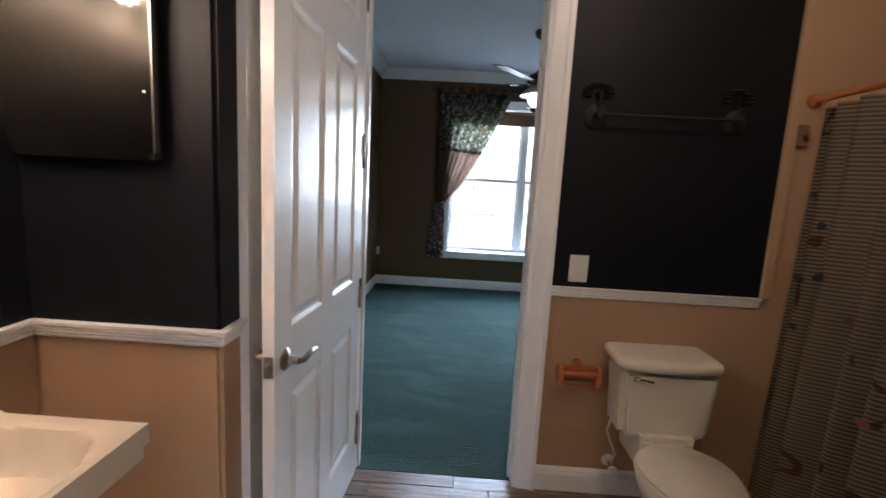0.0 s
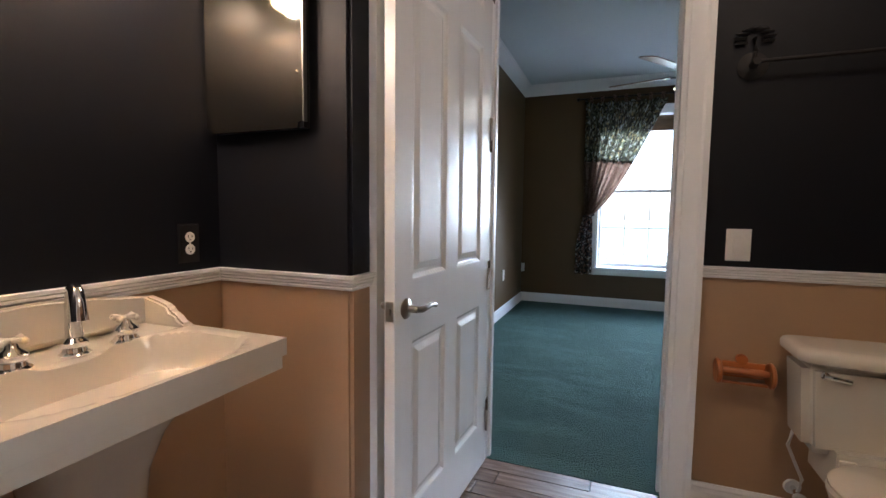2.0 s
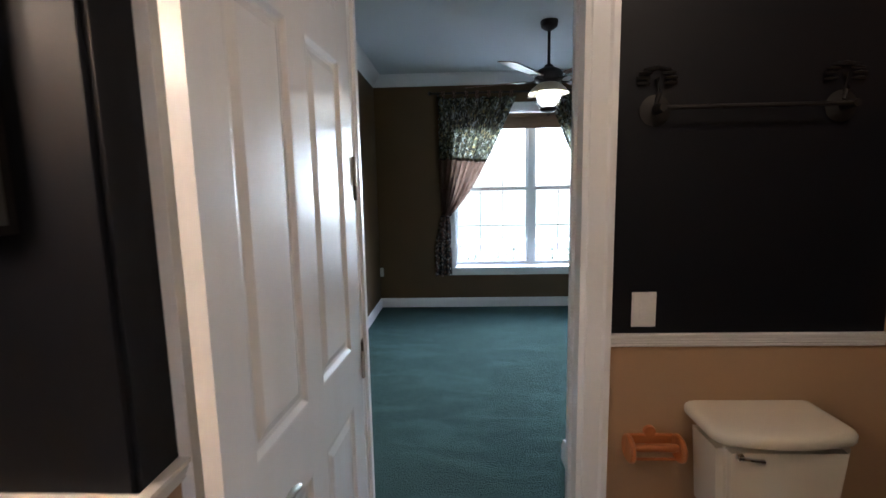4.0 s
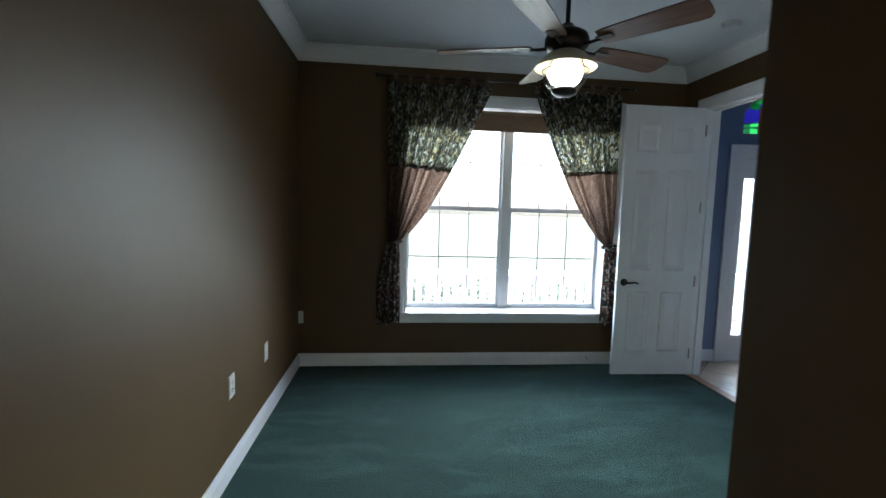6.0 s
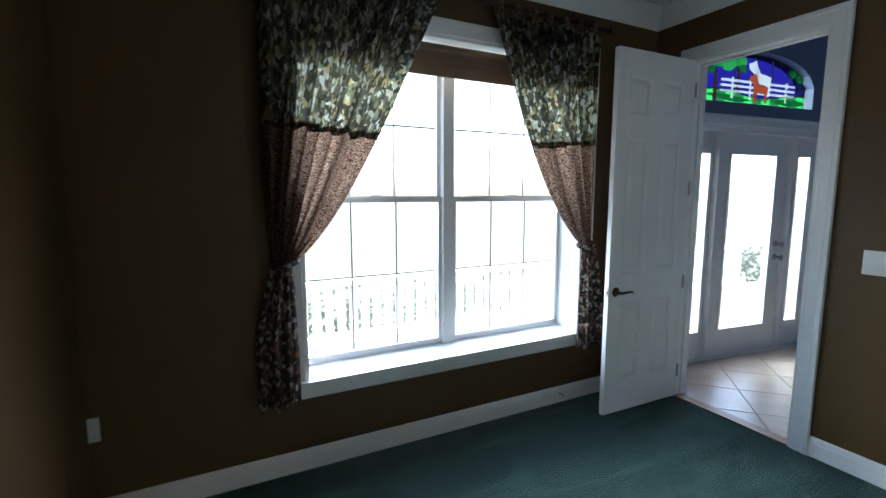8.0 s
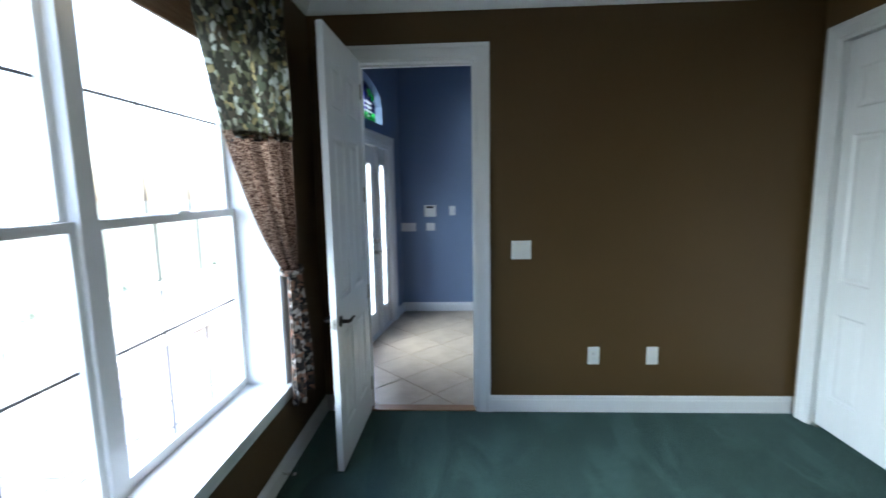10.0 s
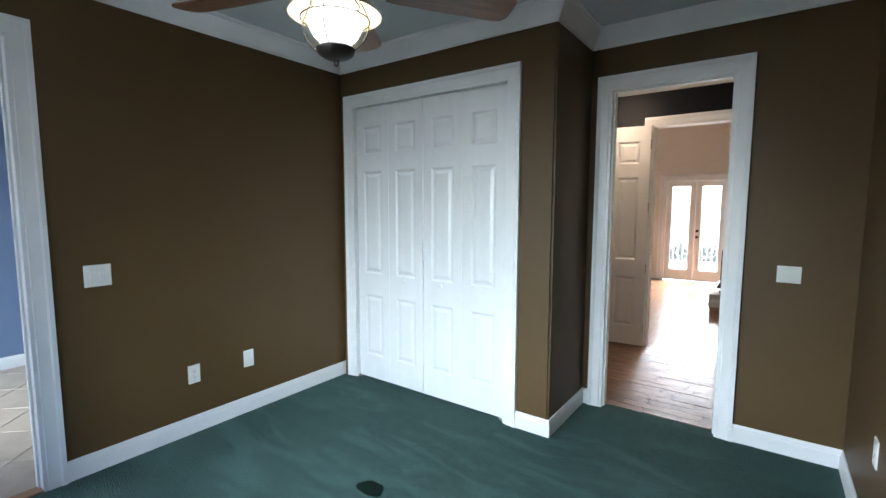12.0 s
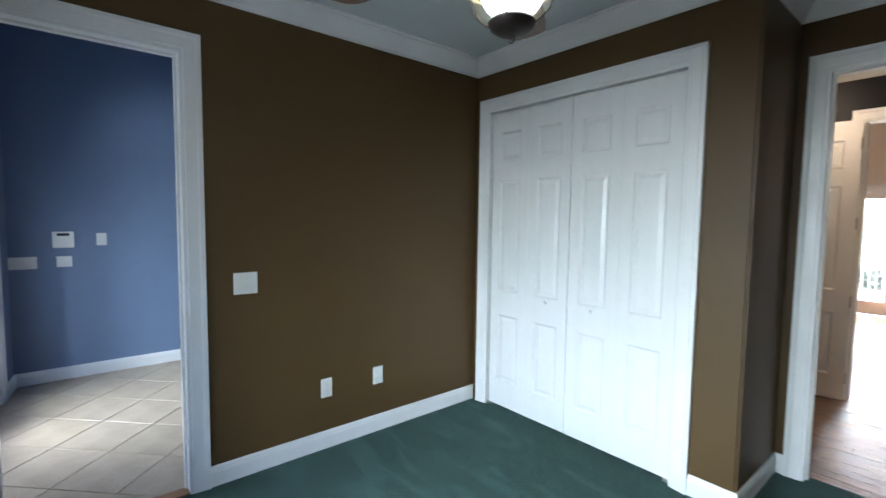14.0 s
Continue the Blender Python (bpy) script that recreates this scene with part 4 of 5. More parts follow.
plate("light_switch", "ivory rocker switch above the chair rail", "light switch", on(0.921, YB2, 1.080, "n"), 0.082, 0.122, "switch")
plate("wall_outlet", "dark decorated plate with ivory duplex outlet", "outlet", on(BXW, 1.965, 1.085, "w"), 0.075, 0.125, "outlet", mats=(DARKPLATE, PLATE))
plate("light_switch", "white wide switch plate on blue wall", "light switch", on(HXE, 6.745, 1.118, "e"), 0.20, 0.11, "switch", 4)
plate("light_switch", "white double switch plate on blue wall", "light switch", on(HXE, 6.455, 1.12, "e"), 0.112, 0.10, "switch", 2)
plate("light_switch", "small white plate on blue wall", "light switch", on(HXE, 6.17, 1.324, "e"), 0.08, 0.12, "switch")
th = thing("thermostat", "white wall thermostat with dark display", "thermostat", on(HXE, 6.4557, 1.326, "e"))
part("body", boxes((-0.078, 0.078, 0, 0.028, -0.075, 0.075), bevel=0.006), PLATE, th)
part("display", boxes((-0.045, 0.045, 0.028, 0.029, 0.035, 0.06)), SLOT, th, "dark display strip")
ds = thing("door_stop", "small spring door stop on the baseboard", "door stop", pose(2.02, YN - 0.016, 0.075))
pts = [(0.006 * math.cos(k * 0.9), -0.004 - k * 0.0011, 0.006 * math.sin(k * 0.9)) for k in range(60)]
part("spring", tube(pts, 0.0014, 5), NICKEL, ds)
part("tip", lathe([(0, 0), (0.008, 0), (0.008, 0.012), (0, 0.014)], 12), PLATE, ds, m=pose(0, -0.068, 0, 90, 0, 0))


# ---- bathroom fixtures ----
def pedestal_sink():
    s = thing("pedestal_sink", "white porcelain pedestal sink with stepped backsplash", "sink", pose(BXW, 1.525, 0))
    W, D, zt = 0.59, 0.51, 0.868      # along the wall, out from it, rim height
    bm = bmesh.new()
    nx, ny = 44, 56
    grid = []
    for i in range(nx + 1):
        row = []
        x = 0.004 + (D - 0.004) * i / nx
        for k in range(ny + 1):
            y = -W / 2 + W * k / ny
            e = (abs((x - 0.33) / 0.155) ** 3.0 + abs(y / 0.25) ** 3.0)
            dep = max(0.0, 1 - e)
            z = zt - 0.13 * dep ** 0.55 + (0.004 if e > 1.12 else 0)
            if x < 0.17:
                z = zt + 0.0 - 0.012 * max(0, 1 - abs(y / 0.27) ** 6)
            row.append(bm.verts.new((x, y, z)))
        grid.append(row)
    for i in range(nx):
        for k in range(ny):
            bm.faces.new([grid[i][k], grid[i + 1][k], grid[i + 1][k + 1], grid[i][k + 1]])
    bmesh.ops.recalc_face_normals(bm, faces=bm.faces[:])
    part("basin", bm, PORC, s, smooth=True)
    bm = bmesh.new()
    # stepped apron round the rim
    lv = [(0.0, zt + 0.004), (0.0, zt - 0.040), (-0.008, zt - 0.044), (-0.008, zt - 0.074), (-0.03, zt - 0.080)]
    loops = []
    for g, z in lv:
        loops.append([bm.verts.new(p) for p in ((0.004, -W / 2 - g, z), (D + g, -W / 2 - g, z), (D + g, W / 2 + g, z), (0.004, W / 2 + g, z))])
    for a, b in zip(loops, loops[1:]):
        for k in range(4):
            bm.faces.new([a[k], a[(k + 1) % 4], b[(k + 1) % 4], b[k]])
    bm.faces.new(loops[-1])
    bmesh.ops.recalc_face_normals(bm, faces=bm.faces[:])
    part("apron", bm, PORC, s)
    # backsplash with stepped ends
    out = [(-W / 2, 0)] + [(y, 0.066 + 0.014 * math.cos(y / (W / 2) * 2.2)) for y in [-W / 2 + W * k / 20 for k in range(21)]] + [(W / 2, 0)]
    bm = bmesh.new()
    prism(bm, [(p, q * 1.3) for p, q in out], (0.003, 0, zt), (0, 1, 0), UP, (1, 0, 0), 0.032)
    bmesh.ops.bevel(bm, geom=[e for e in bm.edges if all(v.co.x > 0.03 for v in e.verts)], offset=0.007, segments=3, affect="EDGES")
    part("backsplash", bm, PORC, s, smooth=True)
    for sg in (-1, 1):
        # wing that sweeps forward from the backsplash and steps down to the rim
        bm = bmesh.new()
        wing = [(0.03, 0.0), (0.185, 0.0), (0.18, 0.012), (0.16, 0.020), (0.15, 0.034), (0.128, 0.040), (0.118, 0.056), (0.085, 0.066), (0.03, 0.078)]
        prism(bm, wing, (0.003, sg * (W / 2 - 0.030), zt), (1, 0, 0), UP, (0, sg, 0), 0.030)
        bmesh.ops.bevel(bm, geom=[e for e in bm.edges if all(v.co.z > zt + 0.005 for v in e.verts)], offset=0.006, segments=2, affect="EDGES")
        part("side_scroll", bm, PORC, s, smooth=True)
    ped = bmesh.new()
    prof = [(0.15, 0.14, 0.0), (0.15, 0.14, 0.03), (0.125, 0.115, 0.05), (0.105, 0.09, 0.12), (0.10, 0.085, 0.45), (0.115, 0.10, 0.60), (0.14, 0.13, 0.68), (0.165, 0.165, 0.73), (0.17, 0.175, 0.77)]
    rings = []
    for a, b, z in prof:
        rings.append([ped.verts.new((0.20 + a * math.copysign(abs(math.cos(t)) ** 0.55, math.cos(t)), b * math.copysign(abs(math.sin(t)) ** 0.55, math.sin(t)), z)) for t in [2 * math.pi * k / 28 for k in range(28)]])
    for a, b in zip(rings, rings[1:]):
        for k in range(28):
            ped.faces.new([a[k], a[(k + 1) % 28], b[(k + 1) % 28], b[k]])
    bmesh.ops.recalc_face_normals(ped, faces=ped.faces[:])
    part("pedestal", ped, PORC, s, smooth=True)
    part("drain", lathe([(0, 0.003), (0.022, 0.003), (0.024, 0)], 18), CHROME, s, m=pose(0.33, 0, zt - 0.13))
    f = part("faucet", lathe([(0, 0), (0.030, 0), (0.031, 0.006), (0.024, 0.011), (0.022, 0.020), (0.027, 0.026), (0.027, 0.034), (0.021, 0.040), (0.013, 0.046), (0.010, 0.056), (0, 0.058)], 20), CHROME, s, "chrome gooseneck faucet", True, pose(0.135, 0.03, zt - 0.012))
    part("spout", tube([(0, 0, 0.045), (0, 0, 0.11), (0.006, -0.002, 0.138), (0.022, -0.008, 0.158), (0.044, -0.016, 0.152), (0.058, -0.022, 0.128), (0.062, -0.024, 0.092)], [0.017, 0.0155, 0.015, 0.0145, 0.0145, 0.016, 0.019], 14), CHROME, f, smooth=True)
    for y in (-0.085, 0.145):
        h = part("tap", lathe([(0, 0), (0.030, 0), (0.031, 0.006), (0.024, 0.011), (0.022, 0.020), (0.027, 0.026), (0.027, 0.034), (0.021, 0.040), (0.013, 0.046), (0.010, 0.056), (0, 0.058)], 20), CHROME, s, "chrome tap with white cross handle", True, pose(0.135, y, zt - 0.012) @ Matrix.Scale(1.08, 4))
        for q in range(2):
            d = Vector((math.cos(0.5 + q * math.pi / 2), math.sin(0.5 + q * math.pi / 2), 0)) * 0.031
            part("cross_handle", tube([-d + Vector((0, 0, 0.060)), -d * 0.8 + Vector((0, 0, 0.060)), -d * 0.3 + Vector((0, 0, 0.060)), d * 0.3 + Vector((0, 0, 0.060)), d * 0.8 + Vector((0, 0, 0.060)), d + Vector((0, 0, 0.060))], [0.004, 0.008, 0.005, 0.005, 0.008, 0.004], 8), PORC, h, smooth=True)


pedestal_sink()


def toilet():
    t = thing("toilet", "white porcelain two-piece toilet with closed lid", "toilet", pose(1.29, YB2, -0.012))
    bm = bmesh.new()
    lo = [(-0.185, -0.205, 0.405), (0.185, -0.205, 0.405), (0.185, -0.015, 0.405), (-0.185, -0.015, 0.405)]
    hi = [(-0.207, -0.215, 0.725), (0.207, -0.215, 0.725), (0.207, -0.012, 0.725), (-0.207, -0.012, 0.725)]
    a, b = [bm.verts.new(p) for p in lo], [bm.verts.new(p) for p in hi]
    bm.faces.new(a[::-1])
    bm.faces.new(b)
    for k in range(4):
        bm.faces.new([a[k], a[(k + 1) % 4], b[(k + 1) % 4], b[k]])
    bmesh.ops.bevel(bm, geom=bm.edges[:], offset=0.03, segments=5, affect="EDGES")
    part("tank", bm, PORC, t, smooth=True)
    def bowed(w, front, z, back=-0.006, r=0.05):
        pts = [(w, back), (-w, back)]
        for k in range(9):
            a = math.pi + (math.pi / 2) * k / 8
            pts.append((-w + r + r * math.cos(a), front + 0.022 + r + r * math.sin(a)))
        for k in range(1, 12):
            x = -w + r + 2 * (w - r) * k / 12
            pts.append((x, front + 0.022 * (x / (w - r)) ** 2))
        for k in range(9):
            a = 1.5 * math.pi + (math.pi / 2) * k / 8
            pts.append((w - r + r * math.cos(a), front + 0.022 + r + r * math.sin(a)))
        return [(x, y, z) for x, y in pts]
    bm = bmesh.new()
    rr = [[bm.verts.new(p) for p in bowed(0.214 + d, -0.240 - d, z - 0.012)] for d, z in ((-0.012, 0.728), (0.0, 0.733), (0.004, 0.742), (0.004, 0.760), (-0.001, 0.769), (-0.012, 0.775), (-0.035, 0.778))]
    for a, b in zip(rr, rr[1:]):
        for k in range(len(a)):
            bm.faces.new([a[k], a[(k + 1) % len(a)], b[(k + 1) % len(a)], b[k]])
    bm.faces.new(rr[-1])
    bm.faces.new(rr[0][::-1])
    bmesh.ops.recalc_face_normals(bm, faces=bm.faces[:])
    part("tank_lid", bm, PORC, t, smooth=True)
    lv = part("flush_lever", lathe([(0, 0), (0.013, 0), (0.013, 0.008), (0, 0.01)], 14), CHROME, t, m=pose(-0.15, -0.212, 0.685, 90, 0, 0))
    part("lever_arm", tube([(-0.155, -0.225, 0.685), (-0.12, -0.23, 0.682), (-0.085, -0.228, 0.676)], [0.007, 0.007, 0.009], 8), CHROME, t, smooth=True)

    def egg(front, back, wid, z, n=36, cy=-0.40):
        pts = []
        for k in range(n):
            a = 2 * math.pi * k / n
            y = math.sin(a)
            pts.append((wid * math.cos(a) * (1 - 0.10 * max(0, -y)), cy + (back if y > 0 else front) * y, z))
        return pts
    rings = [egg(0.12, 0.20, 0.10, 0.0), egg(0.12, 0.20, 0.105, 0.02), egg(0.10, 0.20, 0.095, 0.10), egg(0.15, 0.20, 0.12, 0.22), egg(0.25, 0.20, 0.165, 0.32), egg(0.275, 0.20, 0.178, 0.37), egg(0.27, 0.20, 0.175, 0.38)]
    bm = bmesh.new()
    rr = [[bm.verts.new(p) for p in r] for r in rings]
    for a, b in zip(rr, rr[1:]):
        for k in range(36):
            bm.faces.new([a[k], a[(k + 1) % 36], b[(k + 1) % 36], b[k]])
    bm.faces.new(rr[-1])
    box(bm, -0.11, 0.11, -0.235, -0.02, 0.30, 0.44)
    bmesh.ops.recalc_face_normals(bm, faces=bm.faces[:])
    part("bowl", bm, PORC, t, smooth=True)
    for nm, z0, z1, g in (("seat", 0.382, 0.398, 0.004), ("lid", 0.400, 0.418, 0.0)):
        bm = bmesh.new()
        rs = [egg(0.278 + d, 0.17 + d, 0.182 + d, z) for d, z in ((g - 0.006, z0), (g, z0 + 0.004), (g, z1 - 0.006), (g - 0.008, z1))]
        rr = [[bm.verts.new(p) for p in r] for r in rs]
        for a, b in zip(rr, rr[1:]):
            for k in range(36):
                bm.faces.new([a[k], a[(k + 1) % 36], b[(k + 1) % 36], b[k]])
        bm.faces.new(rr[-1])
        bm.faces.new(rr[0][::-1])
        bmesh.ops.recalc_face_normals(bm, faces=bm.faces[:])
        part(nm, bm, PORC, t, smooth=True)
    for x in (-0.08, 0.08):
        part("lid_hinge", boxes((x - 0.025, x + 0.025, -0.245, -0.215, 0.385, 0.42), bevel=0.008), PORC, t, smooth=True)


toilet()
sv = thing("supply_valve", "chrome and white water supply valve with hose at the toilet", "valve", pose(1.145, YB2, 0.17))
part("escutcheon", lathe([(0, 0), (0.03, 0), (0.026, 0.008), (0, 0.01)], 18), PLATE, sv, m=pose(0, 0, 0, 90, 0, 0), smooth=True)
part("valve_body", tube([(0, 0, 0), (0, -0.07, 0)], 0.010, 10), CHROME, sv, smooth=True)
part("valve_knob", lathe([(0, 0), (0.02, 0), (0.022, 0.006), (0.018, 0.014), (0, 0.016)], 14, 1, 0.7), PLATE, sv, m=pose(0, -0.07, 0, 90, 0, 0), smooth=True)
part("hose", tube([(0, -0.05, 0.005), (0.01, -0.055, 0.06), (-0.02, -0.06, 0.13), (-0.045, -0.07, 0.19), (-0.04, -0.09, 0.25), (-0.02, -0.10, 0.285)], 0.006, 8), PLATE, sv, smooth=True)

tp = thing("paper_holder", "orange stained wooden toilet paper holder on tan wall", "paper holder", pose(0.955, YB2, 0.60))
bm = boxes((-0.085, 0.085, -0.014, 0, -0.03, 0.03), bevel=0.005)
part("backplate", bm, ORANGE, tp)
part("crest", lathe([(0, 0), (0.022, 0), (0.02, 0.012), (0, 0.014)], 16), ORANGE, tp, m=pose(0, -0.004, 0.04, 90, 0, 0))
for x in (-0.085, 0.085):
    part("arm", lathe([(0, -0.009), (0.042, -0.009), (0.047, -0.004), (0.047, 0.004), (0.042, 0.009), (0, 0.009)], 20, 1, 1.1), ORANGE, tp, m=pose(x, -0.05, 0, 0, 90, 0), smooth=True)
part("roller", tube([(-0.08, -0.062, 0.008), (-0.05, -0.062, 0.008), (0, -0.062, 0.008), (0.05, -0.062, 0.008), (0.08, -0.062, 0.008)], [0.011, 0.015, 0.013, 0.015, 0.011], 12), ORANGE, tp, smooth=True)
part("lower_bar", tube([(-0.085, -0.05, -0.04), (0.085, -0.05, -0.04)], 0.006, 8), ORANGE, tp, smooth=True)

tb = thing("towel_bar", "black iron towel bar with leaf ornaments on dark wall", "towel bar", pose(1.22, YB2, 1.74))
part("bar", tube([(-0.29, -0.06, 0), (0.29, -0.06, 0)], 0.007, 10), IRON, tb, smooth=True)
for x in (-0.29, 0.29):
    part("post", tube([(x, 0, 0), (x, -0.068, 0)], [0.016, 0.012], 12), IRON, tb, smooth=True)
    part("rosette", lathe([(0, 0), (0.045, 0), (0.05, 0.006), (0.03, 0.013), (0, 0.016)], 20), IRON, tb, m=pose(x, 0, 0, 90, 0, 0), smooth=True)
    bm = bmesh.new()
    for k in range(9):
        a = radians(-20 + 27.5 * k)
        c = Vector((x + 0.045 * math.cos(a), -0.012, 0.095 + 0.035 * math.sin(a)))
        lathe([(0, -0.004), (0.02, -0.002), (0.024, 0.002), (0, 0.008)], 10, 1, 0.35, bm=bm, at=c)
    tube([(x, -0.012, 0.02), (x + 0.008, -0.012, 0.05), (x, -0.012, 0.10)], 0.008, 8, bm)
    part("leaf_ornament", bm, IRON, tb, smooth=True)

# medicine cabinet with mirror on the jut
mc = thing("medicine_cabinet", "frameless mirrored medicine cabinet with rounded polished edge", "medicine cabinet", pose(-0.585, JY, 1.44))
part("body", boxes((-0.188, 0.182, -0.03, 0, 0.004, 0.66)), DARKPLATE, mc)
bm = boxes((-0.196, 0.19, -0.042, -0.031, 0, 0.668))
bmesh.ops.bevel(bm, geom=[e for e in bm.edges if abs(e.verts[0].co.y - e.verts[1].co.y) > 0.005], offset=0.02, segments=5, affect="EDGES", material=-1)
md = part("mirror_door", bm, MIRROR, mc, "mirror door with worn edge")
part("edge_strip", boxes((0.1905, 0.195, -0.045, -0.028, 0.02, 0.655)), NICKEL, mc, "pale metal edge strip")
part("pull_dot", lathe([(0, 0.004), (0.004, 0.003), (0.005, 0)], 10), CHROME, mc, m=pose(0.17, -0.042, 0.165, 90, 0, 0))

# vanity light above the sink
vl = thing("vanity_light", "nickel wall light with three lit bell glass shades", "wall light", pose(BXW, 1.51, 2.11))
part("backplate", boxes((0, 0.022, -0.33, 0.33, -0.045, 0.045), bevel=0.006), NICKEL, vl)
for y in (-0.25, 0.0, 0.25):
    part("arm", tube([(0.02, y, 0), (0.07, y, 0.012), (0.115, y, 0.0), (0.125, y, -0.03)], 0.008, 10), NICKEL, vl, smooth=True)
    part("shade", lathe([(0.022, -0.02), (0.03, -0.035), (0.038, -0.06), (0.05, -0.10), (0.068, -0.135), (0.072, -0.142), (0.064, -0.136), (0.046, -0.10), (0.034, -0.06), (0.02, -0.035)], 24), WARMGLASS, vl, "warm lit bell glass shade", True, pose(0.125, y, -0.02))
for y in (-0.25, 0.0, 0.25):
    lamp("vanity_bulb", "POINT", pose(BXW + 0.125, 1.51 + y, 1.94), 0.42, (1.0, 0.78, 0.64), 0.03)

# flush light on the bathroom ceiling, added out of view to brighten door and toilet wall
cl = thing("added_ceiling_light", "round flush bathroom ceiling light with frosted glass bowl, added out of view", "ceiling light", pose(1.12, 1.75, BZ))
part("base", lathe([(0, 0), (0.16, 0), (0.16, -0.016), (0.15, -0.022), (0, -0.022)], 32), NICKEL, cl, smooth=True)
part("bowl", lathe([(0.145, -0.022), (0.14, -0.04), (0.11, -0.065), (0.06, -0.082), (0, -0.088)], 32), WARMGLASS, cl, "warm lit frosted glass bowl of the added light", True)
lamp("added_ceiling_bulb", "POINT", pose(1.12, 1.75, BZ - 0.20), 0.8, (1.0, 0.79, 0.66), 0.10)

# tub, rod and shower curtain
tub = thing("bathtub", "cream bathtub behind the shower curtain", "bathtub", pose(TX + 0.44, (SY + YB2) / 2, 0))
hl = (YB2 - SY) / 2 - 0.005
bm = boxes((-0.33, 0.35, -hl, hl, 0.0, 0.46))
top = [f for f in bm.faces if f.normal.z > 0.9 or all(v.co.z > 0.45 for v in f.verts)][0]
r = bmesh.ops.inset_region(bm, faces=[top], thickness=0.07)
bmesh.ops.translate(bm, verts=list(top.verts), vec=(0, 0, -0.34))
part("shell", bm, PORC, tub)
sr = thing("shower_rod", "brown shower curtain rod above the tub", "shower rod", pose(TX + 0.085, (SY + YB2) / 2, 1.845))
part("pole", tube([(0, -hl, 0), (0, hl, 0)], 0.013, 12), ORANGE, sr, smooth=True)
for s in (-1, 1):
    part("flange", lathe([(0, 0), (0.03, 0), (0.028, 0.01), (0.016, 0.02), (0, 0.02)], 18), ORANGE, sr, m=pose(0, s * hl, 0, 90 * s, 0, 0), smooth=True)
sc = thing("shower_curtain", "brown and cream checked cloth shower curtain with animal patches", "shower curtain", pose(TX + 0.06, YB2 - 0.06, 0))
bm = bmesh.new()
nu, nz = 160, 24
grid = []
for i in range(nz + 1):
    z = 1.81 + (0.10 - 1.81) * i / nz
    grid.append([bm.verts.new((0.02 + (0.028 + 0.02 * i / nz) * math.sin(k / nu * 62) + 0.02 * math.sin(k / nu * 23 + 1) - 0.06 * (i / nz), -1.35 * k / nu, z)) for k in range(nu + 1)])
for i in range(nz):
    for k in range(nu):
        bm.faces.new([grid[i][k], grid[i][k + 1], grid[i + 1][k + 1], grid[i + 1][k]])
part("cloth", bm, CHECK, sc, smooth=True)
rng = random.Random(3)
for k in range(26):
    y, z = -0.06 - rng.random() * 1.2, 0.2 + rng.random() * 1.5
    fr = (1.81 - z) / 1.71
    u = -y / 1.35
    x = 0.02 + (0.028 + 0.02 * fr) * math.sin(u * 62) + 0.02 * math.sin(u * 23 + 1) - 0.06 * fr
    bm = bmesh.new()
    lathe([(0, -0.002), (0.028, -0.002), (0.03, 0.0), (0.028, 0.002), (0, 0.002)], 10, 1, 0.55, bm=bm)
    part("patch", bm, PATCHR if k % 3 == 0 else SLOT, sc, m=pose(x - 0.012, y, z, 90, rng.uniform(-25, 25), 90))
for k in range(10):
    y = -0.03 - 0.14 * k
    part("curtain_ring", tube([(0.027 + 0.018 * math.cos(a), y, 1.833 + 0.022 * math.sin(a)) for a in [2 * math.pi * j / 14 for j in range(14)]], 0.002, 6, closed=True), NICKEL, sc)
hk = thing("wall_hook", "small brown wooden block hook on the alcove wall", "hook", pose(TX + 0.052, YB2, 1.70))
part("block", boxes((-0.025, 0.025, -0.022, 0, -0.045, 0.045), bevel=0.005), MANTEL, hk)
part("peg", tube([(0, -0.02, 0.0), (0, -0.05, 0.006)], [0.006, 0.009], 10), MANTEL, hk, smooth=True)
vn = thing("ceiling_vent", "cream slotted bathroom ceiling vent", "vent", pose(0.42, 1.60, BZ))
part("frame", boxes((-0.16, 0.16, -0.08, -0.065, -0.01, 0), (-0.16, 0.16, 0.065, 0.08, -0.01, 0), (-0.16, -0.145, -0.065, 0.065, -0.01, 0), (0.145, 0.16, -0.065, 0.065, -0.01, 0)), BRONZE, vn)
for k in range(7):
    part("slat", boxes((-0.145, 0.145, -0.06 + k * 0.019, -0.052 + k * 0.019, -0.009, -0.002)), BRONZE, vn)

# ---- hall: front door, sidelights and stained transom ----
def lite(parent, x0, x1, z0, z1, y, frame_w=0.028):
    part("glass_frame", boxes((x0 - frame_w, x0, y - 0.012, y, z0 - frame_w, z1 + frame_w), (x1, x1 + frame_w, y - 0.012, y, z0 - frame_w, z1 + frame_w), (x0, x1, y - 0.012, y, z0 - frame_w, z0), (x0, x1, y - 0.012, y, z1, z1 + frame_w)), WHITE, parent)
    p = part("pane", boxes((x0, x1, y + 0.014, y + 0.019, z0, z1)), PANE, parent)
    p.visible_shadow = False


UX0, UX1, UZ = 3.53, 5.16, 2.10
TZ0, TZS, TZT, TX0, TX1 = 2.315, 2.50, 2.76, 3.54, 4.92
tc = (TX0 + TX1) / 2


def arch(x):
    return TZS + (TZT - TZS) * math.sqrt(max(0.0, 1 - ((x - tc) / ((TX1 - TX0) / 2 + 0.001)) ** 2))


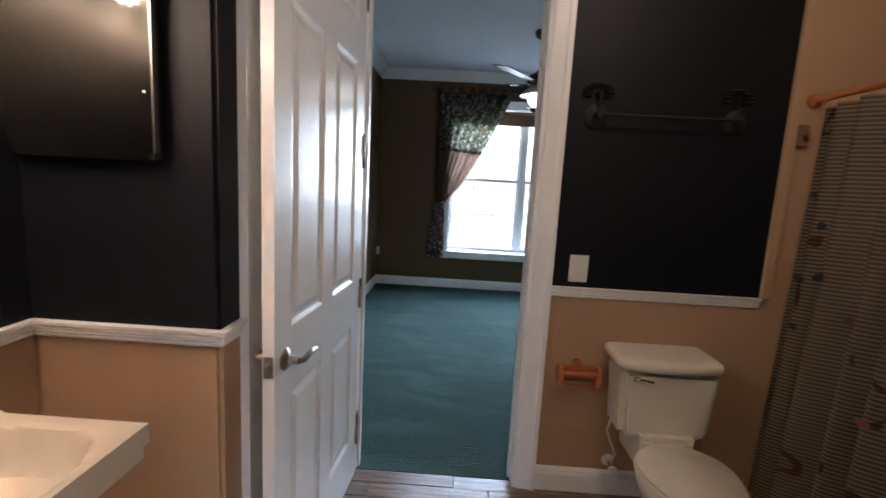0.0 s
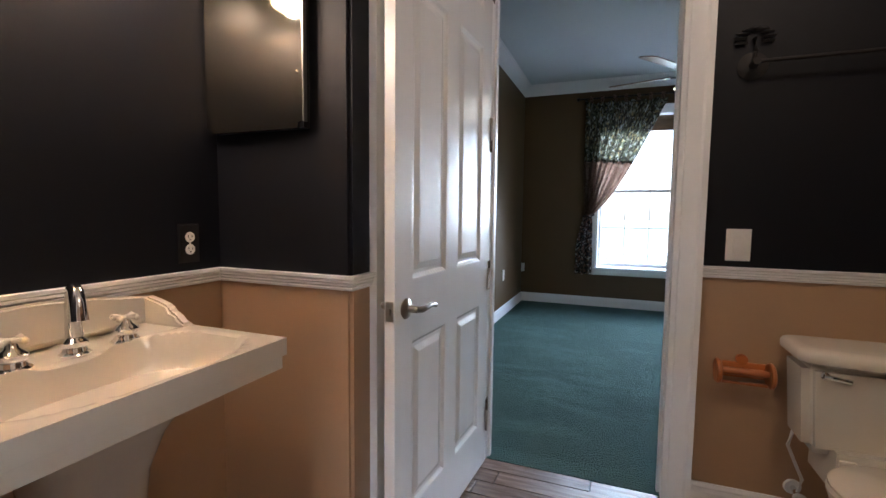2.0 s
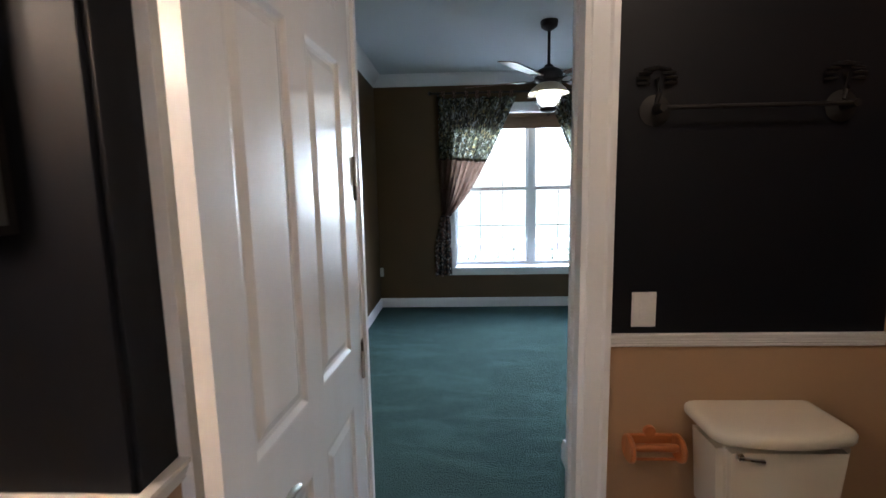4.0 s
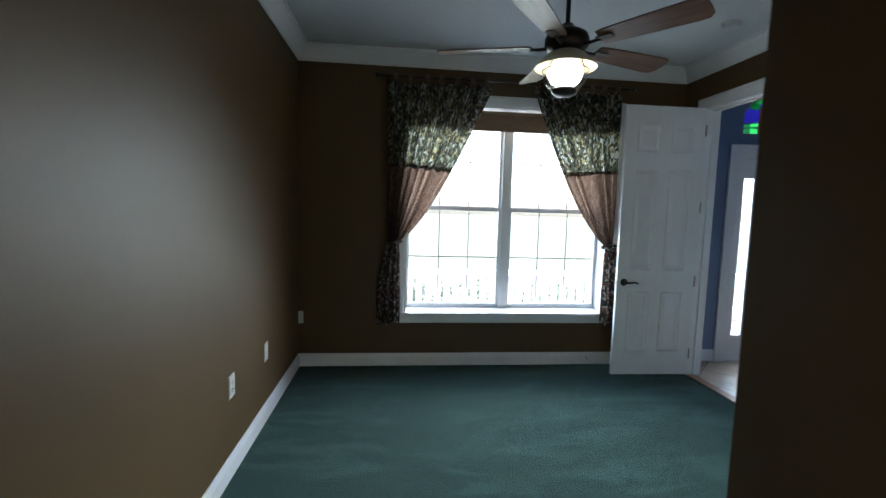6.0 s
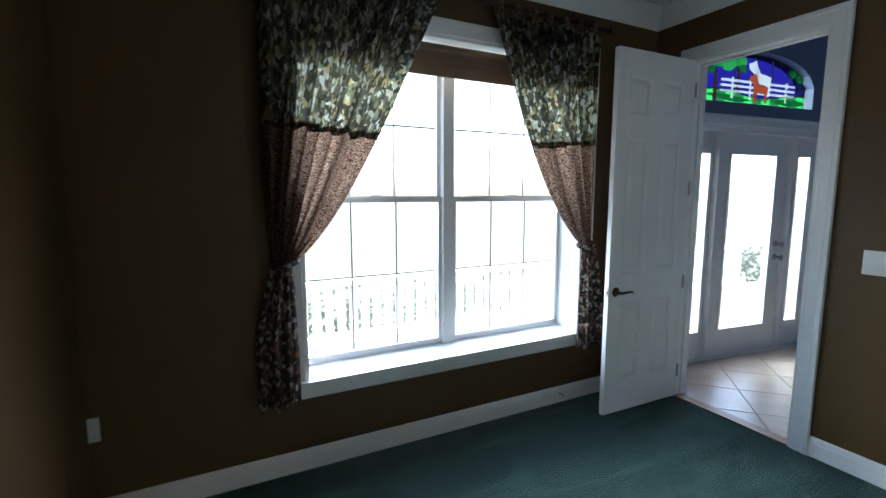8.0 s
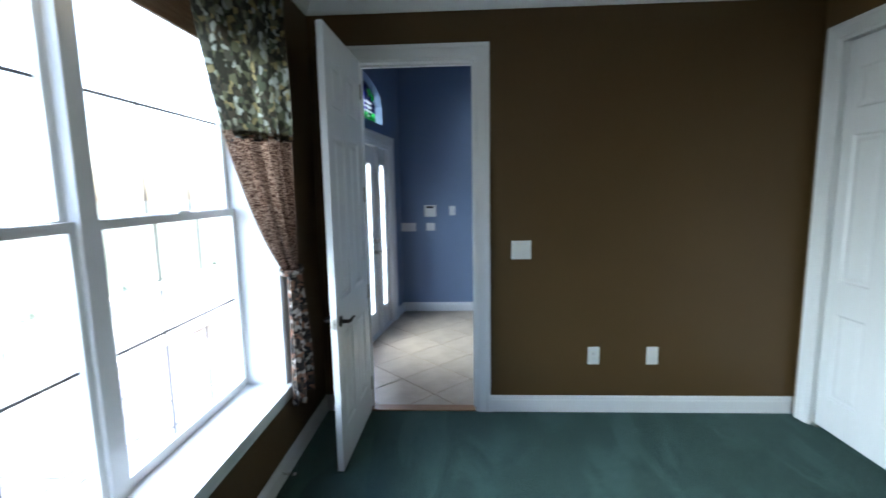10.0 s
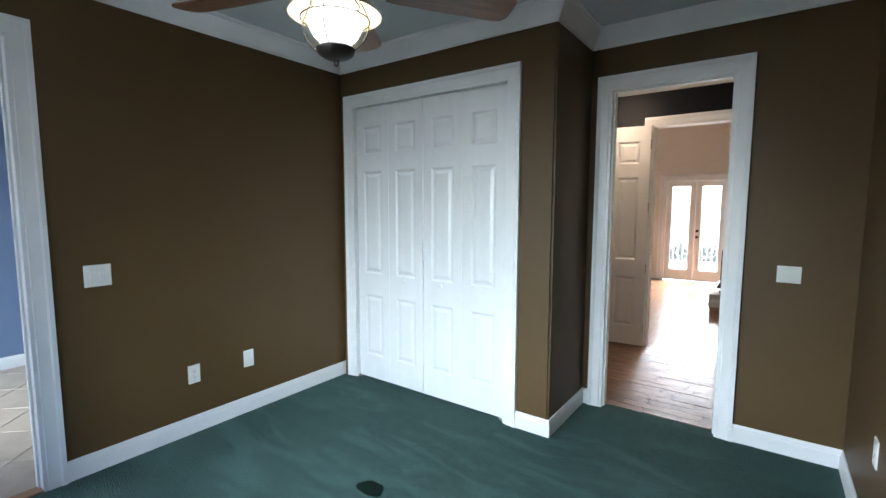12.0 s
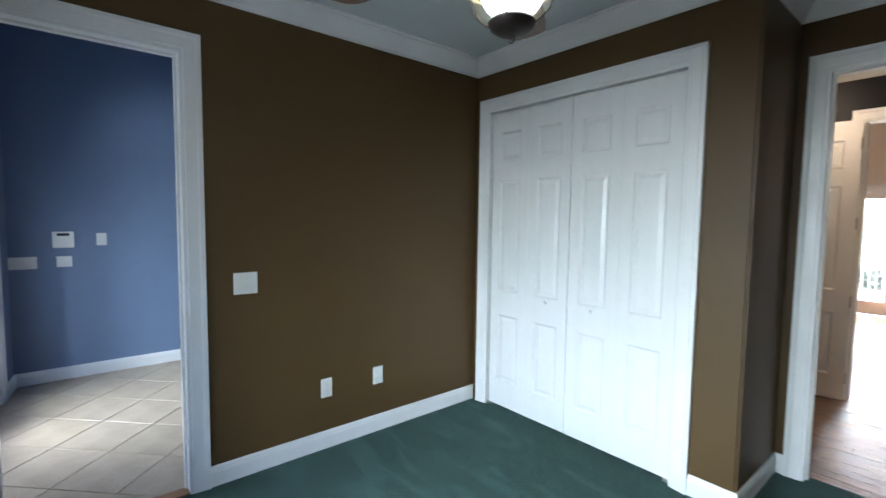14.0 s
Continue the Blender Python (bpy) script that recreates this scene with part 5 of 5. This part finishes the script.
bm = boxes((XE + 0.06, UX0, YF, YF + 0.16, -0.1, HZ), (UX1, HXE + 0.1, YF, YF + 0.16, -0.1, HZ), (UX0, UX1, YF, YF + 0.16, UZ, TZ0), (UX0, TX0, YF, YF + 0.16, TZ0, HZ), (TX1, UX1, YF, YF + 0.16, TZ0, HZ))
n = 18
for k in range(n):
    a, b = TX0 + (TX1 - TX0) * k / n, TX0 + (TX1 - TX0) * (k + 1) / n
    v = [bm.verts.new(p) for p in ((a, YF, arch(a)), (b, YF, arch(b)), (b, YF, HZ), (a, YF, HZ), (a, YF + 0.16, arch(a)), (b, YF + 0.16, arch(b)), (b, YF + 0.16, HZ), (a, YF + 0.16, HZ))]
    for q in ((0, 1, 2, 3), (0, 4, 5, 1), (4, 7, 6, 5)):
        bm.faces.new([v[i] for i in q])
structure("wall_hall_front", bm, BLUE, "slate blue entry wall around the front door", "wall")
bm = bmesh.new()
casing(bm, (UX0, YF), (UX1, YF), (0, -1), UZ)
structure("trim_front_door", bm, WHITE, "white casing of the front door unit", "door frame")
fd = tagged(new("door_front"), "white front door with tall glass lite between sidelights", "front door", kind="structure")
yd = YF + 0.05
part("frame", boxes((UX0, UX0 + 0.035, YF, YF + 0.12, 0, UZ), (UX1 - 0.035, UX1, YF, YF + 0.12, 0, UZ), (UX0 + 0.035, UX1 - 0.035, YF, YF + 0.12, UZ - 0.035, UZ), (3.775, 3.80, YF, YF + 0.12, 0, UZ - 0.035), (4.74, 4.765, YF, YF + 0.12, 0, UZ - 0.035), (UX0 + 0.035, 3.775, YF, YF + 0.12, -0.05, 0.016), (3.80, 4.74, YF, YF + 0.12, -0.05, 0.016), (4.765, UX1 - 0.035, YF, YF + 0.12, -0.05, 0.016)), WHITE, fd)
for x0, x1, g0, g1, nm in ((UX0 + 0.035, 3.775, 3.615, 3.715, "sidelight"), (3.803, 4.737, 3.98, 4.56, "leaf"), (4.765, UX1 - 0.035, 4.87, 5.03, "sidelight")):
    z0, z1 = 0.27, 1.88
    lf = part(nm, boxes((x0, g0, yd, yd + 0.044, 0.015, UZ - 0.038), (g1, x1, yd, yd + 0.044, 0.015, UZ - 0.038), (g0, g1, yd, yd + 0.044, 0.015, z0), (g0, g1, yd, yd + 0.044, z1, UZ - 0.038)), WHITE, fd)
    lite(lf, g0, g1, z0, z1, yd)
for z in (0.25, 1.05, 1.85):
    part("hinge", boxes((3.79, 3.812, yd - 0.008, yd, z - 0.05, z + 0.05)), IRON, fd)
for z in (0.92, 1.05):
    part("door_handle", lathe([(0, 0), (0.03, 0), (0.026, 0.012), (0.012, 0.02), (0.012, 0.05), (0.024, 0.056), (0.026, 0.07), (0, 0.078)], 16), NICKEL, fd, m=pose(4.66, yd, z, 90, 0, 0), smooth=True)

bm = bmesh.new()
run(bm, BASE, (XE + 0.115, YF), (3.425, YF), (0, -1), 0)
run(bm, BASE, (5.265, YF), (HXE, YF), (0, -1), 0)
structure("baseboard_entry", bm, WHITE, "white baseboard beside the front door", "baseboard")

# stained glass arch: sky, hills, trees, fence, two standing animals as plain shapes
tr = tagged(new("window_transom"), "arched stained glass transom with blue sky, trees, hills and white fence", "stained glass", kind="structure")
GB, GL = (glass_mat(*a) for a in (("blue_stained_glass", (0.004, 0.003, 0.045), 0.2), ("pale_green_stained_glass", (0.006, 0.040, 0.012), 0.2)))
yt = YF + 0.08


def backlit(name, color):
    m = bpy.data.materials.new(name)
    m.use_nodes = True
    nt = m.node_tree
    nt.nodes.remove(nt.nodes["Principled BSDF"])
    tl = nt.nodes.new("ShaderNodeBsdfTranslucent")
    tl.inputs[0].default_value = (*color, 1)
    nt.links.new(tl.outputs[0], nt.nodes["Material Output"].inputs[0])
    return m


GG, GD, GW, GR, GT = (backlit(*a) for a in (("green_opal_glass", (0.008, 0.085, 0.018)), ("dark_green_opal_glass", (0.002, 0.03, 0.007)), ("white_opal_glass", (0.16, 0.17, 0.18)), ("russet_opal_glass", (0.09, 0.016, 0.008)), ("brown_opal_glass", (0.012, 0.004, 0.003))))


def pieces(name, cells, material, layer):
    for pts in cells:
        bm = bmesh.new()
        cx = sum(p[0] for p in pts) / len(pts)
        cz = sum(p[1] for p in pts) / len(pts)
        a = [bm.verts.new((cx + (x - cx) * 0.97, yt + layer, cz + (z - cz) * 0.97)) for x, z in pts]
        b = [bm.verts.new((x, yt + layer + 0.003, z)) for x, z in pts]
        bm.faces.new(a)
        for k in range(len(pts)):
            bm.faces.new([a[k], b[k], b[(k + 1) % len(pts)], a[(k + 1) % len(pts)]])
        part(name, bm, material, tr).visible_shadow = False


def blob(cx, cz, rx, rz, n=11, seed=1):
    r = random.Random(seed)
    return [(cx + rx * math.cos(2 * math.pi * k / n) * r.uniform(0.8, 1.1), cz + rz * math.sin(2 * math.pi * k / n) * r.uniform(0.8, 1.1)) for k in range(n)]


def hill(x):
    return TZ0 + 0.10 + 0.025 * math.sin((x - TX0) * 6)


m = 12
xs = [TX0 + (TX1 - TX0) * k / m for k in range(m + 1)]
pieces("sky_piece", [[(a, hill(a)), (b, hill(b)), (b, arch(b)), (a, arch(a))] for a, b in zip(xs, xs[1:])], GB, 0.0)
pieces("hill_piece", [[(a, TZ0), (b, TZ0), (b, hill(b)), (a, hill(a))] for a, b in list(zip(xs, xs[1:]))[::2]], GL, 0.0)
pieces("hill_piece", [[(a, TZ0), (b, TZ0), (b, hill(b)), (a, hill(a))] for a, b in list(zip(xs, xs[1:]))[1::2]], GG, 0.0)
pieces("hill_piece", [[(a, TZ0 + 0.045 + 0.02 * math.sin(a * 9)), (b, TZ0 + 0.045 + 0.02 * math.sin(b * 9)), (b, TZ0 + 0.07 + 0.02 * math.sin(b * 7)), (a, TZ0 + 0.07 + 0.02 * math.sin(a * 7))] for a, b in zip(xs, xs[1:])], GD, -0.006)
pieces("tree_piece", [blob(3.74 + dx, TZ0 + 0.33 + dz, 0.09, 0.055, seed=k) for k, (dx, dz) in enumerate(((-0.08, 0), (0.05, 0.03), (0.16, 0.0), (0.30, 0.045)))], GG, -0.010)
pieces("tree_piece", [blob(3.70 + dx, TZ0 + 0.28 + dz, 0.06, 0.04, seed=9 + k) for k, (dx, dz) in enumerate(((-0.02, 0), (0.36, 0.03), (1.02, 0.04), (1.12, 0.0)))], GD, -0.014)
pieces("trunk_piece", [[(3.72, TZ0 + 0.01), (3.765, TZ0 + 0.01), (3.752, TZ0 + 0.27), (3.728, TZ0 + 0.27)], [(4.0, TZ0 + 0.12), (4.03, TZ0 + 0.12), (4.025, TZ0 + 0.31), (4.005, TZ0 + 0.31)]], GT, -0.018)
pieces("fence_piece", [[(3.80, TZ0 + z), (4.75, TZ0 + z), (4.75, TZ0 + z + 0.022), (3.80, TZ0 + z + 0.022)] for z in (0.10, 0.145, 0.19)] + [[(x, TZ0 + 0.05), (x + 0.022, TZ0 + 0.05), (x + 0.022, TZ0 + 0.23), (x, TZ0 + 0.23)] for x in (3.93, 4.15, 4.62)], GW, -0.022)


def animal(x, z, s):
    return [(x, z), (x + 0.03 * s, z), (x + 0.04 * s, z + 0.09 * s), (x + 0.14 * s, z + 0.08 * s), (x + 0.15 * s, z), (x + 0.18 * s, z), (x + 0.19 * s, z + 0.15 * s), (x + 0.06 * s, z + 0.17 * s), (x + 0.01 * s, z + 0.26 * s), (x - 0.07 * s, z + 0.23 * s), (x - 0.06 * s, z + 0.19 * s), (x - 0.01 * s, z + 0.16 * s)]


pieces("animal_piece", [animal(4.20, TZ0 + 0.09, 1.15)], GW, -0.027)
pieces("animal_piece", [animal(4.20, TZ0 + 0.03, 0.95)], GR, -0.032)
bm = bmesh.new()
for k in range(0, m + 1, 2):
    box(bm, xs[k] - 0.004, xs[k] + 0.004, yt - 0.003, yt + 0.006, hill(xs[k]), arch(xs[k]))
tube([(TX0 + (TX1 - TX0) * k / 30, yt, arch(TX0 + (TX1 - TX0) * k / 30) - 0.005) for k in range(31)], 0.008, 6, bm)
tube([(TX0, yt, TZ0 + 0.006), (TX1, yt, TZ0 + 0.006)], 0.008, 6, bm)
tube([(TX0 + (TX1 - TX0) * k / 30, yt, hill(TX0 + (TX1 - TX0) * k / 30)) for k in range(31)], 0.005, 6, bm)
part("lead_lines", bm, LEAD, tr)
# the entry wall stands a little askew to the bedroom
ASKEW = pose(3.53, YF, 0) @ pose(0, 0, 0, 0, 0, -7) @ pose(-3.53, -YF, 0)
for nm in ("wall_hall_front", "trim_front_door", "door_front", "window_transom", "baseboard_entry", "ceiling_slope"):
    bpy.data.objects[nm].matrix_basis = ASKEW

# ---- family room ----
fr = tagged(new("door_french"), "white double french doors with tall glass lites", "french door", kind="structure")
part("frame", boxes((FX0, FX0 + 0.03, FY - 0.13, FY, 0, 2.12), (FX1 - 0.03, FX1, FY - 0.13, FY, 0, 2.12), (FX0 + 0.03, FX1 - 0.03, FY - 0.13, FY, 2.09, 2.12)), WHITE, fr)
fm = (FX0 + FX1) / 2
for x0, x1 in ((FX0 + 0.032, fm - 0.002), (fm + 0.002, FX1 - 0.032)):
    g0, g1, z0, z1 = x0 + 0.105, x1 - 0.105, 0.24, 1.98
    lf = part("leaf", boxes((x0, g0, FY - 0.09, FY - 0.045, 0.01, 2.087), (g1, x1, FY - 0.09, FY - 0.045, 0.01, 2.087), (g0, g1, FY - 0.09, FY - 0.045, 0.01, z0), (g0, g1, FY - 0.09, FY - 0.045, z1, 2.087)), WHITE, fr)
    p = part("pane", boxes((g0, g1, FY - 0.07, FY - 0.065, z0, z1)), PANE, lf)
    p.visible_shadow = False
for z in (0.93, 1.06):
    part("knob", lathe([(0, 0), (0.028, 0), (0.012, 0.012), (0.012, 0.04), (0.026, 0.046), (0.026, 0.062), (0, 0.07)], 14), BRONZE, fr, m=pose(fm - 0.05, FY - 0.045, z, -90, 0, 0), smooth=True)
bm = bmesh.new()
casing(bm, (FX0, FY), (FX1, FY), (0, 1), 2.12)
structure("trim_french_doors", bm, WHITE, "white casing of the french doors", "door frame")
bm = bmesh.new()
run(bm, BASE, (FX1 + CW, FY), (FXE, FY), (0, 1), 0)
run(bm, BASE, (FXE, FY), (FXE, SY2), (-1, 0), 0)
structure("baseboard_family", bm, WHITE, "white family room baseboard", "baseboard")

fp = thing("fireplace", "stone fireplace with raised hearth and timber mantel", "fireplace", pose(-0.25, -1.75, 0))
rng = random.Random(11)
hearth = part("hearth", boxes((-0.6, 0.60, -0.75, 0.75, 0, 0.10)), MANTEL, fp, "brown base of the hearth")
for r, z in ((0, 0.10), (1, 0.165), (2, 0.23)):
    y = -0.75
    while y < 0.74:
        l = min(rng.uniform(0.22, 0.42), 0.75 - y)
        part("stone", boxes((-0.6, 0.61 + rng.uniform(-0.01, 0.012), y + 0.004, y + l - 0.004, z, z + 0.062), bevel=0.008), STONE, hearth)
        y += l
chim = part("chimney", boxes((-0.6, 0.06, -0.6, 0.6, 0.295, FZ)), GROUT, fp)
z = 0.30
while z < 2.6:
    h = rng.uniform(0.12, 0.2)
    y = -0.6
    while y < 0.59:
        l = min(rng.uniform(0.18, 0.38), 0.61 - y)
        part("stone", boxes((0.05, 0.075 + rng.uniform(0, 0.03), y + 0.006, y + l - 0.006, z + 0.005, z + h - 0.005), bevel=0.01), STONE, chim)
        y += l
    z += h
part("mantel_shelf", boxes((0.06, 0.34, -0.62, 0.72, 1.33, 1.42), bevel=0.008), MANTEL, fp, "rough timber mantel shelf")
part("bracket", boxes((0.06, 0.24, 0.48, 0.56, 1.20, 1.33), bevel=0.008), MANTEL, fp)
ts = thing("fireplace_tools", "black iron fireplace tool stand on the hearth", "fireplace tools", pose(0.16, -1.28, 0.292))
part("base", lathe([(0, 0), (0.10, 0), (0.10, 0.012), (0.02, 0.03), (0, 0.03)], 20), IRON, ts, smooth=True)
part("stem", tube([(0, 0, 0.02), (0, 0, 0.70)], 0.009, 8), IRON, ts)
part("crossbar", tube([(-0.09, 0, 0.58), (0.09, 0, 0.58)], 0.006, 8), IRON, ts)
for x, t in ((-0.085, 0.03), (0.085, 0.05)):
    part("tool", tube([(x, 0, 0.62), (x, 0.005, 0.15), (x, 0.01, 0.06)], [0.006, 0.006, t], 8), IRON, ts)

# ---- outdoors ----
structure("ground", boxes((-150, 150, -150, 150, -0.5, -0.42)), GRASS, "mown green lawn", "ground")
porch = structure("porch_floor", boxes((-4, 9, YN + 0.3, 9.7, -0.42, -0.175)), GROUT, "grey paved front porch floor", "porch")
bal = thing("balustrade", "white painted porch balustrade with square pickets", "balustrade", pose(0, 9.56, -0.165))
part("bottom_rail", boxes((-3.8, 8.8, -0.06, 0.06, 0.0, 0.105), bevel=0.008), STUCCO, bal)
part("top_rail", boxes((-3.8, 8.8, -0.07, 0.07, 0.66, 0.74), bevel=0.012), STUCCO, bal)
picket = mesh_of("picket", boxes((-0.042, 0.042, -0.02, 0.02, 0, 0.56), bevel=0.004), STUCCO)
for k in range(89):
    o = new("picket", picket)
    o.parent = bal
    o.matrix_basis = pose(-3.7 + k * 0.14, 0, 0.103)
deck = structure("deck", boxes((-4, 5, -8.5, FY - 0.15, -0.42, -0.06)), PAVER, "grey paved back terrace", "terrace")
rf = thing("terrace_railing", "pale painted railing along the back terrace", "railing", pose(0, -8.3, -0.06))
part("top_rail", tube([(-4, 0, 0.95), (5, 0, 0.95)], 0.02, 8), STUCCO, rf)
post = mesh_of("picket", tube([(0, 0, 0), (0, 0, 0.95)], 0.009, 6), STUCCO)
for k in range(72):
    o = new("picket", post)
    o.parent = rf
    o.matrix_basis = pose(-3.9 + k * 0.125, 0, 0)


def leaf_cloud(count, size, inside, seed):
    """Small bent leaves scattered through a volume; inside gives one random place."""
    r = random.Random(seed)
    vs, fs = [], []
    for _ in range(count):
        p = Vector(inside(r))
        q = Euler((r.uniform(0, 6.3), r.uniform(0, 6.3), r.uniform(0, 6.3))).to_matrix()
        b = len(vs)
        s = size * r.uniform(0.6, 1.3)
        vs += [p + q @ Vector(c) * s for c in ((-0.5, 0, 0), (0, -0.28, 0.06), (0.55, 0, 0), (0, 0.28, 0.06))]
        fs += [(b, b + 1, b + 2), (b, b + 2, b + 3)]
    me = bpy.data.meshes.new("foliage")
    me.from_pydata([tuple(v) for v in vs], [], fs)
    me.materials.append(LEAF)
    return me


tagged(new("hedge", leaf_cloud(9000, 0.09, lambda r: (r.uniform(-6, 11), 10.5 + r.uniform(-0.4, 0.4), -0.42 + r.random() ** 0.8 * (0.62 + 0.12 * math.sin(r.random() * 40))), 2)), "clipped green hedge beyond the porch", "hedge", kind="stuff")
tagged(new("hedge", leaf_cloud(7000, 0.11, lambda r: (r.uniform(-6, 8), -11.5 + r.uniform(-0.6, 0.6), -0.42 + r.random() ** 0.8 * 0.6), 4)), "green garden hedge beyond the terrace", "hedge", kind="stuff")


STAIN = mat("dark_carpet_mark", (0.009, 0.023, 0.017), 0.95, spec=0.1, scale=20, fine=130, bump=1.0, bump_dist=0.02)
mk = bmesh.new()
rim = [mk.verts.new((1.435 + (0.085 + 0.012 * math.sin(3 * a)) * math.cos(a), 4.86 + (0.065 + 0.01 * math.cos(2 * a)) * math.sin(a), 0.0035)) for a in [2 * math.pi * k / 28 for k in range(28)]]
low = [mk.verts.new((v.co.x, v.co.y, -0.01)) for v in rim]
mk.faces.new(rim)
for k in range(28):
    mk.faces.new([rim[k], low[k], low[(k + 1) % 28], rim[(k + 1) % 28]])
structure("floor_stain", mk, STAIN, "dark pressed mark in the green carpet", "carpet mark")

# ---- floor pieces ----
def clip(poly, x0, x1, y0, y1):
    for ax, lim, sg in ((0, x0, 1), (0, x1, -1), (1, y0, 1), (1, y1, -1)):
        out = []
        for i, p in enumerate(poly):
            q = poly[(i + 1) % len(poly)]
            a, b = sg * (p[ax] - lim), sg * (q[ax] - lim)
            if a >= 0:
                out.append(p)
            if a * b < 0:
                s = a / (a - b)
                out.append((p[0] + s * (q[0] - p[0]), p[1] + s * (q[1] - p[1])))
        poly = out
        if len(poly) < 3:
            return []
    return poly


def slab(name, poly, z0, z1, material, parent):
    cx, cy = sum(p[0] for p in poly) / len(poly), sum(p[1] for p in poly) / len(poly)
    bm = bmesh.new()
    lo = [bm.verts.new((x - cx, y - cy, z0)) for x, y in poly]
    md = [bm.verts.new((x - cx, y - cy, z1 - 0.002)) for x, y in poly]
    hi = [bm.verts.new(((x - cx) * (1 - 0.002 / max(0.05, math.hypot(x - cx, y - cy))), (y - cy) * (1 - 0.002 / max(0.05, math.hypot(x - cx, y - cy))), z1)) for x, y in poly]
    k = len(poly)
    for i in range(k):
        bm.faces.new([lo[i], lo[(i + 1) % k], md[(i + 1) % k], md[i]])
        bm.faces.new([md[i], md[(i + 1) % k], hi[(i + 1) % k], hi[i]])
    bm.faces.new(hi)
    bmesh.ops.recalc_face_normals(bm, faces=bm.faces[:])
    return part(name, bm, material, parent, m=Matrix.Translation((cx, cy, 0)))


rng = random.Random(21)
y = SY2 + 0.062
row = 0
while y < YB - 0.085:
    x = BXW - rng.uniform(0, 0.5)
    y1 = min(y + 0.098, YB - 0.083)
    while x < TX + 0.1:
        l = rng.uniform(0.42, 0.62)
        poly = clip([(x, y), (x + l - 0.004, y), (x + l - 0.004, y1 - 0.004), (x, y1 - 0.004)], BXW, TX + 0.1, SY2, YB)
        if len(poly) > 2:
            slab("plank", poly, -0.006, rng.uniform(-0.0015, 0.0015), PLANK, floor_bath)
        x += l
    y += 0.098
s = 0.41
c45 = math.sqrt(0.5)
for i in range(-9, 10):
    for k in range(-9, 10):
        cx, cy = 4.3 + (i - k) * s * c45, 5.4 + (i + k) * s * c45
        h = s / 2 - 0.003
        poly = [(cx + (a - b) * h * c45, cy + (a + b) * h * c45) for a, b in ((-1, -1), (1, -1), (1, 1), (-1, 1))]
        poly = clip(poly, XE + 0.075, HXE, HS, YF + 0.06)
        if len(poly) > 2:
            slab("tile", poly, -0.004, 0.001, TILE, floor_hall)
rng = random.Random(8)
for k in range(15):
    y0 = YN + 0.315 + k * 0.15
    for i in range(14):
        x0 = -1.3 + i * 0.45 + (0.22 if k % 2 else 0)
        slab("paver", [(x0, y0), (x0 + 0.44, y0), (x0 + 0.44, y0 + 0.142), (x0, y0 + 0.142)], -0.175, -0.166 + rng.uniform(0, 0.003), PAVER, porch)
